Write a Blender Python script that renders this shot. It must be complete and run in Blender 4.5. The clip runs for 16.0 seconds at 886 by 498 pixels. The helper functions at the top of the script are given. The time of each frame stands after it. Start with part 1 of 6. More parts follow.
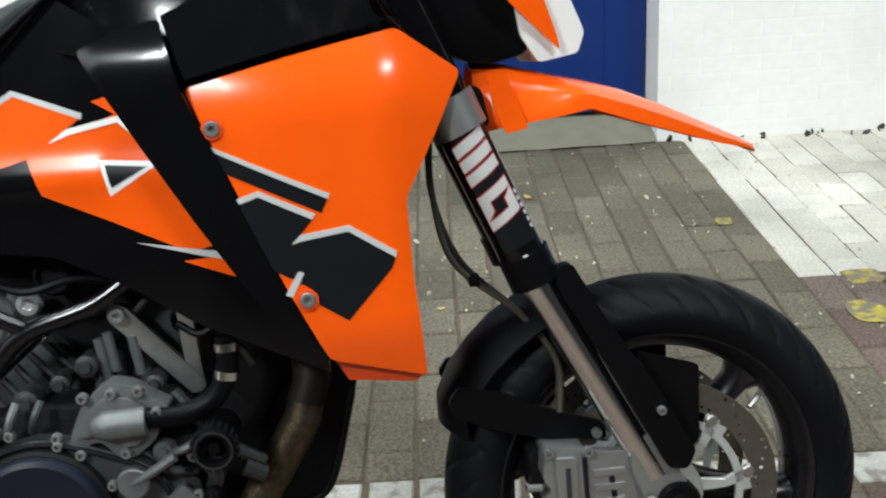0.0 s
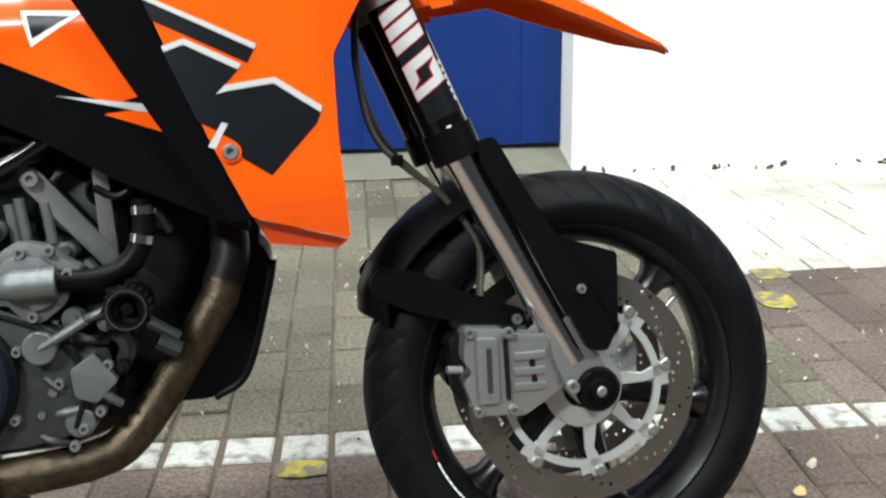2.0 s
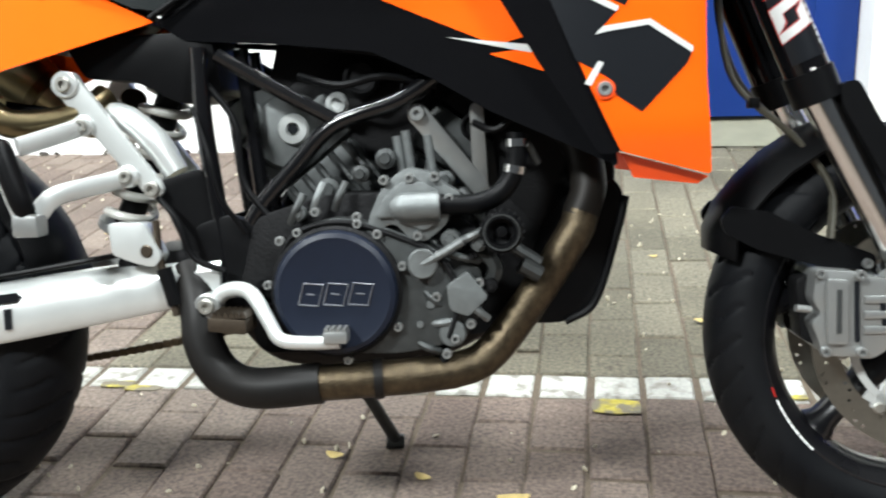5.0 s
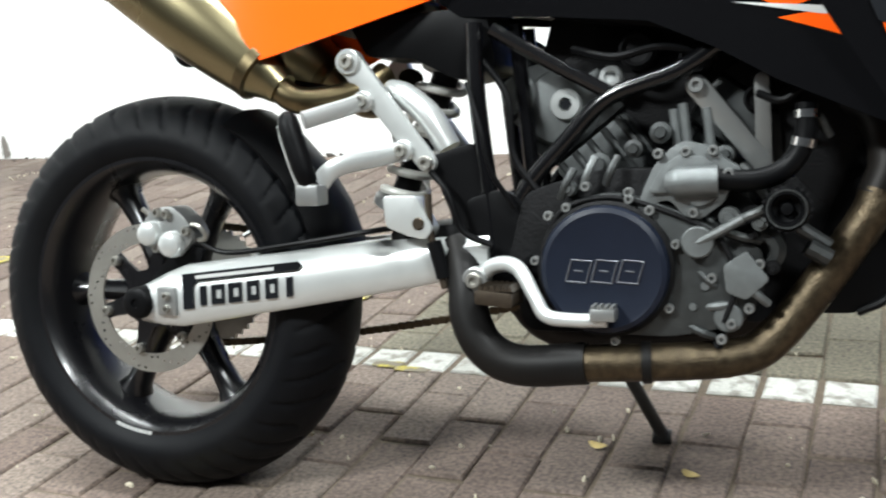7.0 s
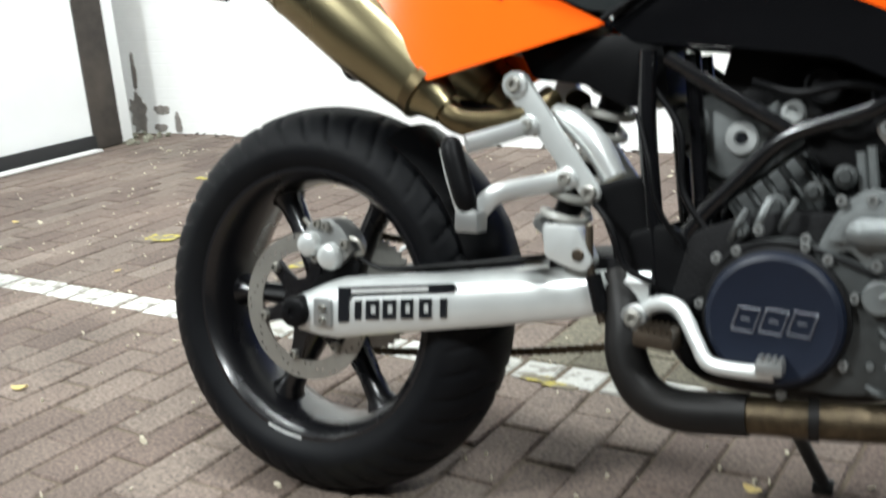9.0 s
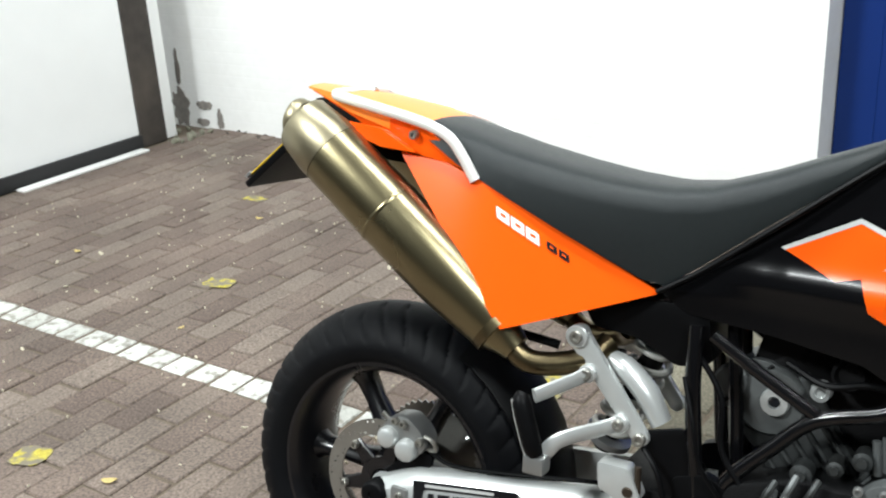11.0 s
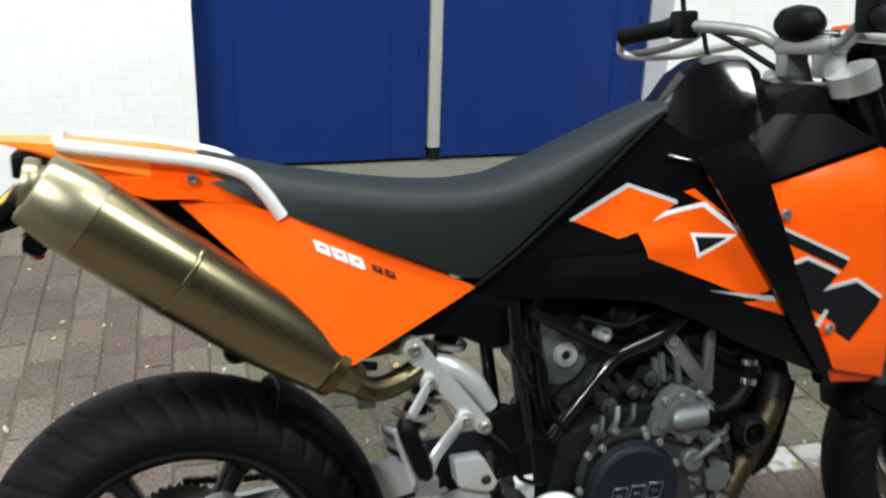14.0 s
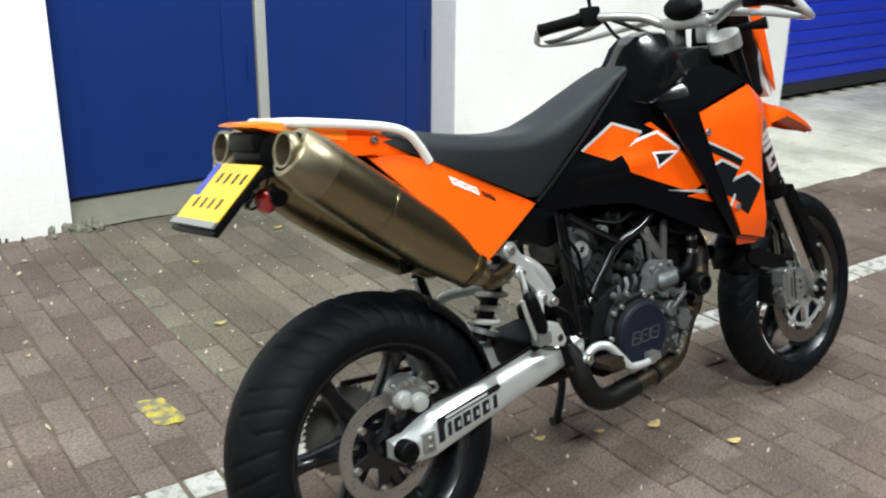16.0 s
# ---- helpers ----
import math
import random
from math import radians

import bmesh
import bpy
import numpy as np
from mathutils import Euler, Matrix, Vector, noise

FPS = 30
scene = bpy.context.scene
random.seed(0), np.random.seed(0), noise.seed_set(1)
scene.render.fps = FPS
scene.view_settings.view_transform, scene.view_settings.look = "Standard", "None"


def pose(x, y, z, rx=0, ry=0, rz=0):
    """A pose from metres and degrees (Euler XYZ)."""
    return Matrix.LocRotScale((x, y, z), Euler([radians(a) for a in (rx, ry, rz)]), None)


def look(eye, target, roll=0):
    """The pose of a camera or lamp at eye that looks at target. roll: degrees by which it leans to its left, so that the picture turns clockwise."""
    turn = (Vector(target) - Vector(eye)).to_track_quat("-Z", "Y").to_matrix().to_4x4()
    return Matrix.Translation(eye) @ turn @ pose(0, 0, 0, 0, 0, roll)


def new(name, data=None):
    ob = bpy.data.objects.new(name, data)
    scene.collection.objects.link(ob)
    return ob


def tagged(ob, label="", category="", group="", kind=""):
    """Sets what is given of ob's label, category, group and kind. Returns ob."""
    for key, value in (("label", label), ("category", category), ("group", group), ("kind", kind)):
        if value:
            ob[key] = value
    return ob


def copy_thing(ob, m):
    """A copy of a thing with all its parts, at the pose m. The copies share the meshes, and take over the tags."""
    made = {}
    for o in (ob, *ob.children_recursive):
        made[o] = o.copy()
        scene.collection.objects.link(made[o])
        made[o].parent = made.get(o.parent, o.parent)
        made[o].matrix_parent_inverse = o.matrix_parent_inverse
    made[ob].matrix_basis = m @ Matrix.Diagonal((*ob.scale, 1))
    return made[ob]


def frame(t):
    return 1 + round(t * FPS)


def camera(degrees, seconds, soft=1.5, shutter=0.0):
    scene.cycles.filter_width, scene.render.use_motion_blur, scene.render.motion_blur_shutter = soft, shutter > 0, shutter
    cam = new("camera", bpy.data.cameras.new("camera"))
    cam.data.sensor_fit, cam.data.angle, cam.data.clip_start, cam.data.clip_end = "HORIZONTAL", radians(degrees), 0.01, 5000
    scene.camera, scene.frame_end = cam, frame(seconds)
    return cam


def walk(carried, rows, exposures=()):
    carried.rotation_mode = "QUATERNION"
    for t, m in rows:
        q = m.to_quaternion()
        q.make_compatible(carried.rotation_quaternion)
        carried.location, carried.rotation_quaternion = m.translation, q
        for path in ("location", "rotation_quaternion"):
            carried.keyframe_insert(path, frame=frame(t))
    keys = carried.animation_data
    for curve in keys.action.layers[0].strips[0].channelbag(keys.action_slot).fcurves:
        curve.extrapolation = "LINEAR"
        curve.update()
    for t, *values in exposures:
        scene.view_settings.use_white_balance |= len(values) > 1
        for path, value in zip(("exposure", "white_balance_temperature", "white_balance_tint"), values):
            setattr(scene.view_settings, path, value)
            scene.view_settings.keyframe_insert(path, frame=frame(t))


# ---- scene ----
cam = camera(47.0, 16.0, 2.1, 0.5)
PATH = [
    (0, (1.229, -0.86, 1.137), (1.218, 0.99, 0.379), -3.7),
    (0.5, (1.243, -0.845, 1.083), (1.28, 1.001, 0.315), -3.0),
    (1, (1.242, -0.862, 1.005), (1.332, 1.001, 0.283), -2.9),
    (1.5, (1.22, -0.905, 0.94), (1.335, 0.989, 0.307), -2.6),
    (2, (1.204, -0.957, 0.876), (1.37, 0.949, 0.293), -1.0),
    (2.5, (1.19, -0.988, 0.846), (1.383, 0.899, 0.212), -1.4),
    (3, (1.185, -1.01, 0.827), (1.365, 0.866, 0.155), -1.8),
    (3.5, (1.161, -1.024, 0.83), (1.235, 0.861, 0.165), -2.9),
    (4, (1.123, -1.027, 0.834), (1.064, 0.861, 0.178), -3.1),
    (4.5, (1.093, -1.047, 0.844), (0.918, 0.849, 0.233), -2.9),
    (5, (1.053, -1.059, 0.847), (0.756, 0.824, 0.241), -2.6),
    (5.2, (1.048, -1.058, 0.849), (0.714, 0.816, 0.236), -2.7),
    (7.5, (1.041, -1.041, 0.775), (0.147, 0.667, 0.244), -5.5),
    (8, (1.027, -1.046, 0.773), (0.076, 0.626, 0.226), -5.2),
    (8.5, (1.012, -1.036, 0.777), (0.01, 0.603, 0.219), -4.8),
    (9, (1.017, -1.004, 0.848), (-0.038, 0.6, 0.286), -4.5),
    (9.2, (1.030, -0.975, 0.965), (-0.05, 0.58, 0.312), -4.8),
    (9.5, (1.027, -0.991, 1.022), (-0.053, 0.55, 0.343), -4.2),
    (9.7, (1.030, -0.975, 1.132), (-0.088, 0.509, 0.383), -5.0),
    (10, (1.015, -1.018, 1.174), (-0.105, 0.486, 0.477), -4.4),
    (10.2, (1.012, -1.033, 1.23), (-0.109, 0.474, 0.542), -3.6),
    (12.3, (0.704, -1.084, 1.429), (0.142, 0.651, 0.609), -0.6),
    (12.5, (0.622, -1.068, 1.413), (0.211, 0.735, 0.65), 1.0),
    (12.8, (0.538, -1.021, 1.46), (0.198, 0.77, 0.637), -0.4),
    (13, (0.469, -1.028, 1.445), (0.247, 0.797, 0.659), 0.4),
    (13.2, (0.376, -1.002, 1.448), (0.353, 0.837, 0.663), -1.3),
    (13.5, (0.231, -1.028, 1.433), (0.428, 0.811, 0.671), -1.8),
    (13.8, (0.129, -1.064, 1.421), (0.492, 0.746, 0.652), 0.8),
    (14, (0.025, -1.142, 1.413), (0.493, 0.648, 0.654), 1.9),
    (14.2, (-0.071, -1.196, 1.416), (0.458, 0.57, 0.641), 1.1),
    (14.5, (-0.217, -1.262, 1.416), (0.4, 0.471, 0.632), 0.1),
    (14.8, (-0.321, -1.264, 1.439), (0.382, 0.437, 0.656), 1.2),
    (15, (-0.485, -1.298, 1.423), (0.345, 0.364, 0.681), 0.1),
    (15.2, (-0.56, -1.327, 1.415), (0.269, 0.341, 0.682), -1.6),
    (15.5, (-0.738, -1.333, 1.44), (0.21, 0.27, 0.71), -1.2),
    (15.8, (-0.842, -1.374, 1.455), (0.17, 0.191, 0.737), 0.5),
    (16, (-0.975, -1.413, 1.435), (0.094, 0.131, 0.747), 0.6),
]
walk(cam, [(t, look(eye, target, roll)) for t, eye, target, roll in PATH],
     [(0.0, -0.58), (0.5, -0.44), (1.5, -0.08), (2.5, 0.06), (3.5, 0.28), (4.5, 0.46), (5.2, 0.51), (7.5, 0.14), (8.5, 0.08), (9.5, -0.09), (10.2, -0.12), (12.5, -0.68), (13.5, -0.62), (14.5, -0.47), (15.0, -0.44), (16.0, -0.43)])

# ---- world and lights ----
world = bpy.data.worlds.new("evening")
scene.world = world
world.use_nodes = True
world.node_tree.nodes["Background"].inputs[0].default_value = (0.80, 0.90, 1.0, 1)
world.node_tree.nodes["Background"].inputs[1].default_value = 0.055


def area_lamp(name, eye, target, w, h, power, colour):
    d = bpy.data.lights.new(name, "AREA")
    d.shape, d.size, d.size_y, d.energy, d.color = "RECTANGLE", w, h, power, colour
    o = new(name, d)
    o.matrix_world = look(eye, target)
    return o


WARM = (0.94, 1.0, 1.005)
area_lamp("yard_tube_light", (0.0, 0.4, 4.6), (0.0, 0.4, 0.0), 5.0, 0.35, 330, WARM)
# two added lamps at assumed places, to brighten the walls and the bike's side
area_lamp("yard_floodlight", (-3.0, -5.2, 6.6), (0.2, 1.6, 0.6), 1.6, 0.7, 860, WARM)
area_lamp("yard_floodlight", (4.6, -3.4, 6.6), (2.2, 2.2, 0.6), 1.6, 0.7, 480, WARM)

# ---- materials ----


def material(name, base, rough=0.5, metal=0.0, var=0.12, scale=60.0, bump=0.0, bump_scale=400.0, stain=0.0, stain_col=(0.1, 0.08, 0.06), coat=0.0, spec=0.5, rvar=0.0):
    """A procedural surface: base colour with fine grain, broad stains, roughness wear and small relief."""
    m = bpy.data.materials.new(name)
    m.use_nodes = True
    nt = m.node_tree
    bs = nt.nodes["Principled BSDF"]
    bs.inputs["Roughness"].default_value, bs.inputs["Metallic"].default_value = rough, metal
    bs.inputs["Coat Weight"].default_value = coat
    bs.inputs["Coat Roughness"].default_value = 0.06
    bs.inputs["Specular IOR Level"].default_value = spec
    tc = nt.nodes.new("ShaderNodeTexCoord")
    n1 = nt.nodes.new("ShaderNodeTexNoise")
    n1.inputs["Scale"].default_value, n1.inputs["Detail"].default_value = scale, 4
    nt.links.new(tc.outputs["Object"], n1.inputs["Vector"])
    mx = nt.nodes.new("ShaderNodeMix")
    mx.data_type = "RGBA"
    mx.inputs[6].default_value = (*[c * (1 - var) for c in base], 1)
    mx.inputs[7].default_value = (*[min(1, c * (1 + var)) for c in base], 1)
    nt.links.new(n1.outputs["Fac"], mx.inputs[0])
    col = mx.outputs[2]
    n2 = nt.nodes.new("ShaderNodeTexNoise")
    n2.inputs["Scale"].default_value, n2.inputs["Detail"].default_value = scale * 0.13, 5
    nt.links.new(tc.outputs["Object"], n2.inputs["Vector"])
    if stain:
        rp = nt.nodes.new("ShaderNodeValToRGB")
        rp.color_ramp.elements[0].position, rp.color_ramp.elements[1].position = 0.48, 0.72
        nt.links.new(n2.outputs["Fac"], rp.inputs[0])
        ml = nt.nodes.new("ShaderNodeMath")
        ml.operation, ml.inputs[1].default_value = "MULTIPLY", stain
        nt.links.new(rp.outputs[0], ml.inputs[0])
        m2 = nt.nodes.new("ShaderNodeMix")
        m2.data_type = "RGBA"
        m2.inputs[7].default_value = (*stain_col, 1)
        nt.links.new(ml.outputs[0], m2.inputs[0])
        nt.links.new(col, m2.inputs[6])
        col = m2.outputs[2]
    nt.links.new(col, bs.inputs["Base Color"])
    if rvar:
        mr = nt.nodes.new("ShaderNodeMapRange")
        mr.inputs["To Min"].default_value, mr.inputs["To Max"].default_value = max(0.03, rough - rvar), min(1, rough + rvar)
        nt.links.new(n2.outputs["Fac"], mr.inputs["Value"])
        nt.links.new(mr.outputs[0], bs.inputs["Roughness"])
    if bump:
        n3 = nt.nodes.new("ShaderNodeTexNoise")
        n3.inputs["Scale"].default_value, n3.inputs["Detail"].default_value = bump_scale, 3
        nt.links.new(tc.outputs["Object"], n3.inputs["Vector"])
        bp = nt.nodes.new("ShaderNodeBump")
        bp.inputs["Strength"].default_value, bp.inputs["Distance"].default_value = bump, 0.004
        nt.links.new(n3.outputs["Fac"], bp.inputs["Height"])
        nt.links.new(bp.outputs[0], bs.inputs["Normal"])
    return m


def paver_material(name, a, b, c, island, speck=0.5, wear=0.0, worn=0.50):
    """Concrete brick: a tone for each piece between a, b and c, with grit, dirt and relief."""
    m = material(name, a, 0.82, var=0.2, scale=90, bump=0.55, bump_scale=150)
    nt = m.node_tree
    bs = nt.nodes["Principled BSDF"]
    if island:
        rnd = nt.nodes.new("ShaderNodeNewGeometry").outputs["Random Per Island"]
    else:
        rnd = nt.nodes.new("ShaderNodeObjectInfo").outputs["Random"]
    rp = nt.nodes.new("ShaderNodeValToRGB")
    e = rp.color_ramp.elements
    e[0].color, e[1].color = (*a, 1), (*c, 1)
    mid = e.new(0.55)
    mid.color = (*b, 1)
    nt.links.new(rnd, rp.inputs[0])
    geo = nt.nodes.new("ShaderNodeNewGeometry")
    grit = nt.nodes.new("ShaderNodeTexNoise")
    grit.inputs["Scale"].default_value, grit.inputs["Detail"].default_value = 130, 6
    nt.links.new(geo.outputs["Position"], grit.inputs["Vector"])
    gr = nt.nodes.new("ShaderNodeMapRange")
    gr.inputs["From Min"].default_value, gr.inputs["From Max"].default_value = 0.3, 0.7
    gr.inputs["To Min"].default_value, gr.inputs["To Max"].default_value = 1 - speck, 1 + speck
    nt.links.new(grit.outputs["Fac"], gr.inputs["Value"])
    dirt = nt.nodes.new("ShaderNodeTexNoise")
    dirt.inputs["Scale"].default_value, dirt.inputs["Detail"].default_value = 2.3, 6
    nt.links.new(geo.outputs["Position"], dirt.inputs["Vector"])
    dr = nt.nodes.new("ShaderNodeMapRange")
    dr.inputs["From Min"].default_value, dr.inputs["From Max"].default_value = 0.3, 0.7
    dr.inputs["To Min"].default_value, dr.inputs["To Max"].default_value = 0.68, 1.2
    nt.links.new(dirt.outputs["Fac"], dr.inputs["Value"])
    mm = nt.nodes.new("ShaderNodeMath")
    mm.operation = "MULTIPLY"
    nt.links.new(gr.outputs[0], mm.inputs[0])
    nt.links.new(dr.outputs[0], mm.inputs[1])
    vm = nt.nodes.new("ShaderNodeVectorMath")
    vm.operation = "SCALE"
    nt.links.new(rp.outputs[0], vm.inputs[0])
    nt.links.new(mm.outputs[0], vm.inputs["Scale"])
    out = vm.outputs[0]
    if wear:
        wn = nt.nodes.new("ShaderNodeTexNoise")
        wn.inputs["Scale"].default_value, wn.inputs["Detail"].default_value = 28, 8
        nt.links.new(geo.outputs["Position"], wn.inputs["Vector"])
        wr = nt.nodes.new("ShaderNodeValToRGB")
        wr.color_ramp.elements[0].position, wr.color_ramp.elements[1].position = worn, worn + 0.14
        wr.color_ramp.elements[1].color = (wear, wear, wear, 1)
        nt.links.new(wn.outputs["Fac"], wr.inputs[0])
        wx = nt.nodes.new("ShaderNodeMix")
        wx.data_type = "RGBA"
        wx.inputs[7].default_value = (0.17, 0.15, 0.12, 1)
        nt.links.new(wr.outputs[0], wx.inputs[0])
        nt.links.new(out, wx.inputs[6])
        out = wx.outputs[2]
    nt.links.new(out, bs.inputs["Base Color"])
    return m


def masonry_material(name):
    """White-painted brickwork: shallow courses under thick paint, with grime."""
    m = material(name, (0.84, 0.84, 0.82), 0.6, var=0.05, scale=25, stain=0.14, stain_col=(0.55, 0.53, 0.47))
    nt = m.node_tree
    bs = nt.nodes["Principled BSDF"]
    geo = nt.nodes.new("ShaderNodeNewGeometry")
    mp = nt.nodes.new("ShaderNodeMapping")
    mp.inputs["Rotation"].default_value = (radians(90), 0, 0)
    nt.links.new(geo.outputs["Position"], mp.inputs["Vector"])
    br = nt.nodes.new("ShaderNodeTexBrick")
    br.inputs["Scale"].default_value = 1.0
    br.inputs["Brick Width"].default_value, br.inputs["Row Height"].default_value = 0.22, 0.0625
    br.inputs["Mortar Size"].default_value, br.inputs["Mortar Smooth"].default_value = 0.006, 0.6
    nt.links.new(mp.outputs[0], br.inputs["Vector"])
    bp = nt.nodes.new("ShaderNodeBump")
    bp.inputs["Strength"].default_value, bp.inputs["Distance"].default_value, bp.invert = 0.13, 0.004, True
    nt.links.new(br.outputs["Fac"], bp.inputs["Height"])
    nt.links.new(bp.outputs[0], bs.inputs["Normal"])
    return m


M_ORANGE = material("orange gloss plastic", (0.90, 0.10, 0.004), 0.21, var=0.03, scale=30, rvar=0.03, spec=0.28, coat=0.03)
# shaded copy of the orange, for the shroud's under lip and bolt recesses
M_ORANGE_SHADE = material("shaded orange plastic", (0.75, 0.07, 0.008), 0.4, var=0.04, scale=30)
M_AMBER = material("translucent amber tail plastic", (0.95, 0.26, 0.02), 0.35, var=0.05, scale=40)
M_TANK = material("black tank plastic", (0.003, 0.003, 0.0035), 0.12, var=0.1, scale=40, spec=0.36, rvar=0.03)
M_FRAME = material("black frame paint", (0.003, 0.003, 0.0035), 0.17, var=0.15, scale=60, rvar=0.05, spec=0.45, coat=0.1)
M_GLOSS_BLACK = material("gloss black plastic", (0.003, 0.003, 0.0035), 0.09, var=0.1, scale=40, spec=0.3, coat=0.1, rvar=0.03)
M_BLACK = material("satin black plastic", (0.0026, 0.0027, 0.0031), 0.42, var=0.15, scale=80, bump=0.05, bump_scale=900, rvar=0.08, spec=0.1)
M_SEAT = material("black vinyl", (0.0125, 0.0165, 0.0175), 0.44, var=0.15, scale=120, bump=0.25, bump_scale=700, spec=0.33)
M_RUBBER = material("tyre rubber", (0.003, 0.0034, 0.0044), 0.55, var=0.2, scale=50, bump=0.1, bump_scale=500, stain=0.2, stain_col=(0.016, 0.016, 0.016), rvar=0.12, spec=0.11)
M_RIM = material("black painted rim", (0.004, 0.004, 0.005), 0.28, var=0.1, scale=60, rvar=0.07, coat=0.15)
M_ENGINE = material("cast aluminium", (0.052, 0.056, 0.056), 0.48, scale=70, bump=0.2, bump_scale=500, stain_col=(0.025, 0.024, 0.022), metal=0.65, var=0.35, stain=0.6)
M_CAST = material("pale cast aluminium", (0.135, 0.145, 0.145), 0.44, metal=0.5, var=0.25, scale=60, bump=0.2, bump_scale=500, stain=0.5, stain_col=(0.05, 0.05, 0.047))
# grime, with the shade of the engine's recesses put into the near-black colour
M_ENGINE_DARK = material("grimy casting with recess shade", (0.009, 0.009, 0.0095), 0.55, metal=0.3, var=0.3, scale=50, bump=0.25, bump_scale=300, spec=0.1)
M_ALU = material("brushed aluminium", (0.33, 0.338, 0.332), 0.36, metal=0.75, var=0.08, scale=60, rvar=0.08)
M_SILVER = material("silver painted aluminium", (0.56, 0.58, 0.57), 0.30, var=0.06, scale=40, stain=0.15, stain_col=(0.3, 0.29, 0.27), metal=0.5)
M_CHROME = material("chromed steel", (0.72, 0.71, 0.69), 0.16, metal=1.0, var=0.05, scale=80, rvar=0.06)
M_STEEL = material("brake steel", (0.38, 0.372, 0.34), 0.42, metal=0.9, var=0.12, scale=90, rvar=0.1)
# front discs: the paving's brown reflection is put into the base colour
M_DISC = material("brake steel tinted as by ground reflection", (0.22, 0.208, 0.178), 0.38, metal=0.95, var=0.15, scale=90, rvar=0.1)
M_TITAN = material("heat tinted titanium", (0.285, 0.245, 0.142), 0.30, metal=1.0, var=0.12, scale=14, rvar=0.07, bump=0.03, bump_scale=900)
M_TITAN_PALE = material("pale welded titanium", (0.34, 0.30, 0.20), 0.38, metal=1.0, var=0.1, scale=25, rvar=0.08)
M_PIPE = material("burnt header steel", (0.078, 0.060, 0.038), 0.42, metal=0.9, stain=0.95, stain_col=(0.028, 0.022, 0.015), rvar=0.14, bump_scale=300, scale=85, bump=0.3, var=0.8)
M_PIPE_DARK = material("sooty header steel", (0.007, 0.0066, 0.0064), 0.5, metal=0.3, var=0.4, scale=30, stain=0.3, stain_col=(0.035, 0.026, 0.018), spec=0.25)
M_COVER = material("dark blue grey cover", (0.006, 0.009, 0.018), 0.42, var=0.15, scale=60, bump=0.06, bump_scale=700, spec=0.25)
M_ENGRAVE = material("polished line", (0.10, 0.105, 0.12), 0.35, metal=0.6, var=0.1)
M_STICKER_W = material("white decal", (0.80, 0.80, 0.78), 0.35, var=0.03)
M_STICKER_G = material("silver grey decal", (0.50, 0.51, 0.50), 0.4, var=0.05)
M_STICKER_B = material("black decal", (0.006, 0.007, 0.009), 0.32, var=0.08, spec=0.3)
M_STICKER_R = material("red decal", (0.35, 0.012, 0.01), 0.35, var=0.05)
M_SPRING = material("white spring enamel", (0.55, 0.55, 0.51), 0.35, var=0.06, scale=60, stain=0.3, stain_col=(0.3, 0.27, 0.22))
M_YELLOW_PLATE = material("yellow reflective sheet", (0.80, 0.52, 0.02), 0.4, var=0.04)
M_BLUE_PLATE = material("blue plate band", (0.02, 0.05, 0.45), 0.4, var=0.04)
M_RED_LENS = material("red lamp lens", (0.32, 0.012, 0.012), 0.12, var=0.1, coat=0.6)
M_CHAIN = material("oily chain steel", (0.10, 0.075, 0.045), 0.5, metal=0.7, var=0.4, scale=200)
M_CABLE = material("cable sleeve", (0.045, 0.042, 0.03), 0.5, var=0.3, scale=90)
M_RAIL = material("white enamelled alloy", (0.78, 0.77, 0.74), 0.3, metal=0.1, var=0.05, scale=40, stain=0.1, stain_col=(0.5, 0.47, 0.42))
M_LINK = material("browned link pipe steel", (0.17, 0.135, 0.075), 0.33, metal=1.0, var=0.4, scale=40, rvar=0.1, stain=0.5, stain_col=(0.06, 0.045, 0.028))
M_BRASS = material("worn peg metal", (0.055, 0.042, 0.030), 0.45, metal=0.7, var=0.4, scale=120)
M_BLUE_DOOR = material("royal blue gloss paint", (0.004, 0.025, 0.148), 0.45, var=0.08, scale=5, stain=0.25, stain_col=(0.0055, 0.028, 0.165), bump=0.12, bump_scale=45, rvar=0.1, spec=0.3)
M_BLUE_SHUTTER = material("bright blue shutter steel", (0.012, 0.035, 0.48), 0.42, var=0.08, scale=8)
M_POST = material("weathered grey metal strip", (0.46, 0.46, 0.43), 0.5, metal=0.2, var=0.12, scale=30)
M_WALL = masonry_material("white painted brick")
M_PLASTER = material("white panel paint", (0.88, 0.89, 0.885), 0.5, var=0.03, scale=6, stain=0.1, stain_col=(0.6, 0.6, 0.58))
M_MORTAR = material("bare crumbling mortar", (0.22, 0.20, 0.18), 0.9, var=0.4, scale=30, bump=0.6, bump_scale=90, stain=0.5, stain_col=(0.09, 0.075, 0.06))
M_DARKWOOD = material("rotten dark timber", (0.05, 0.042, 0.036), 0.8, var=0.5, scale=18, bump=0.5, bump_scale=60, stain=0.4, stain_col=(0.16, 0.13, 0.1))
M_CONCRETE = material("worn grey concrete", (0.20, 0.195, 0.145), 0.85, var=0.2, scale=14, bump=0.5, bump_scale=90, stain=0.5, stain_col=(0.17, 0.165, 0.14))
M_BED = material("sandy joint filling", (0.125, 0.097, 0.070), 0.95, var=0.4, scale=60, bump=0.7, bump_scale=220)
M_LEAF = material("dry yellow leaf", (0.55, 0.42, 0.16), 0.7, var=0.35, scale=90)
M_LITTER = material("pale grit and litter", (0.55, 0.50, 0.38), 0.8, var=0.4, scale=60)
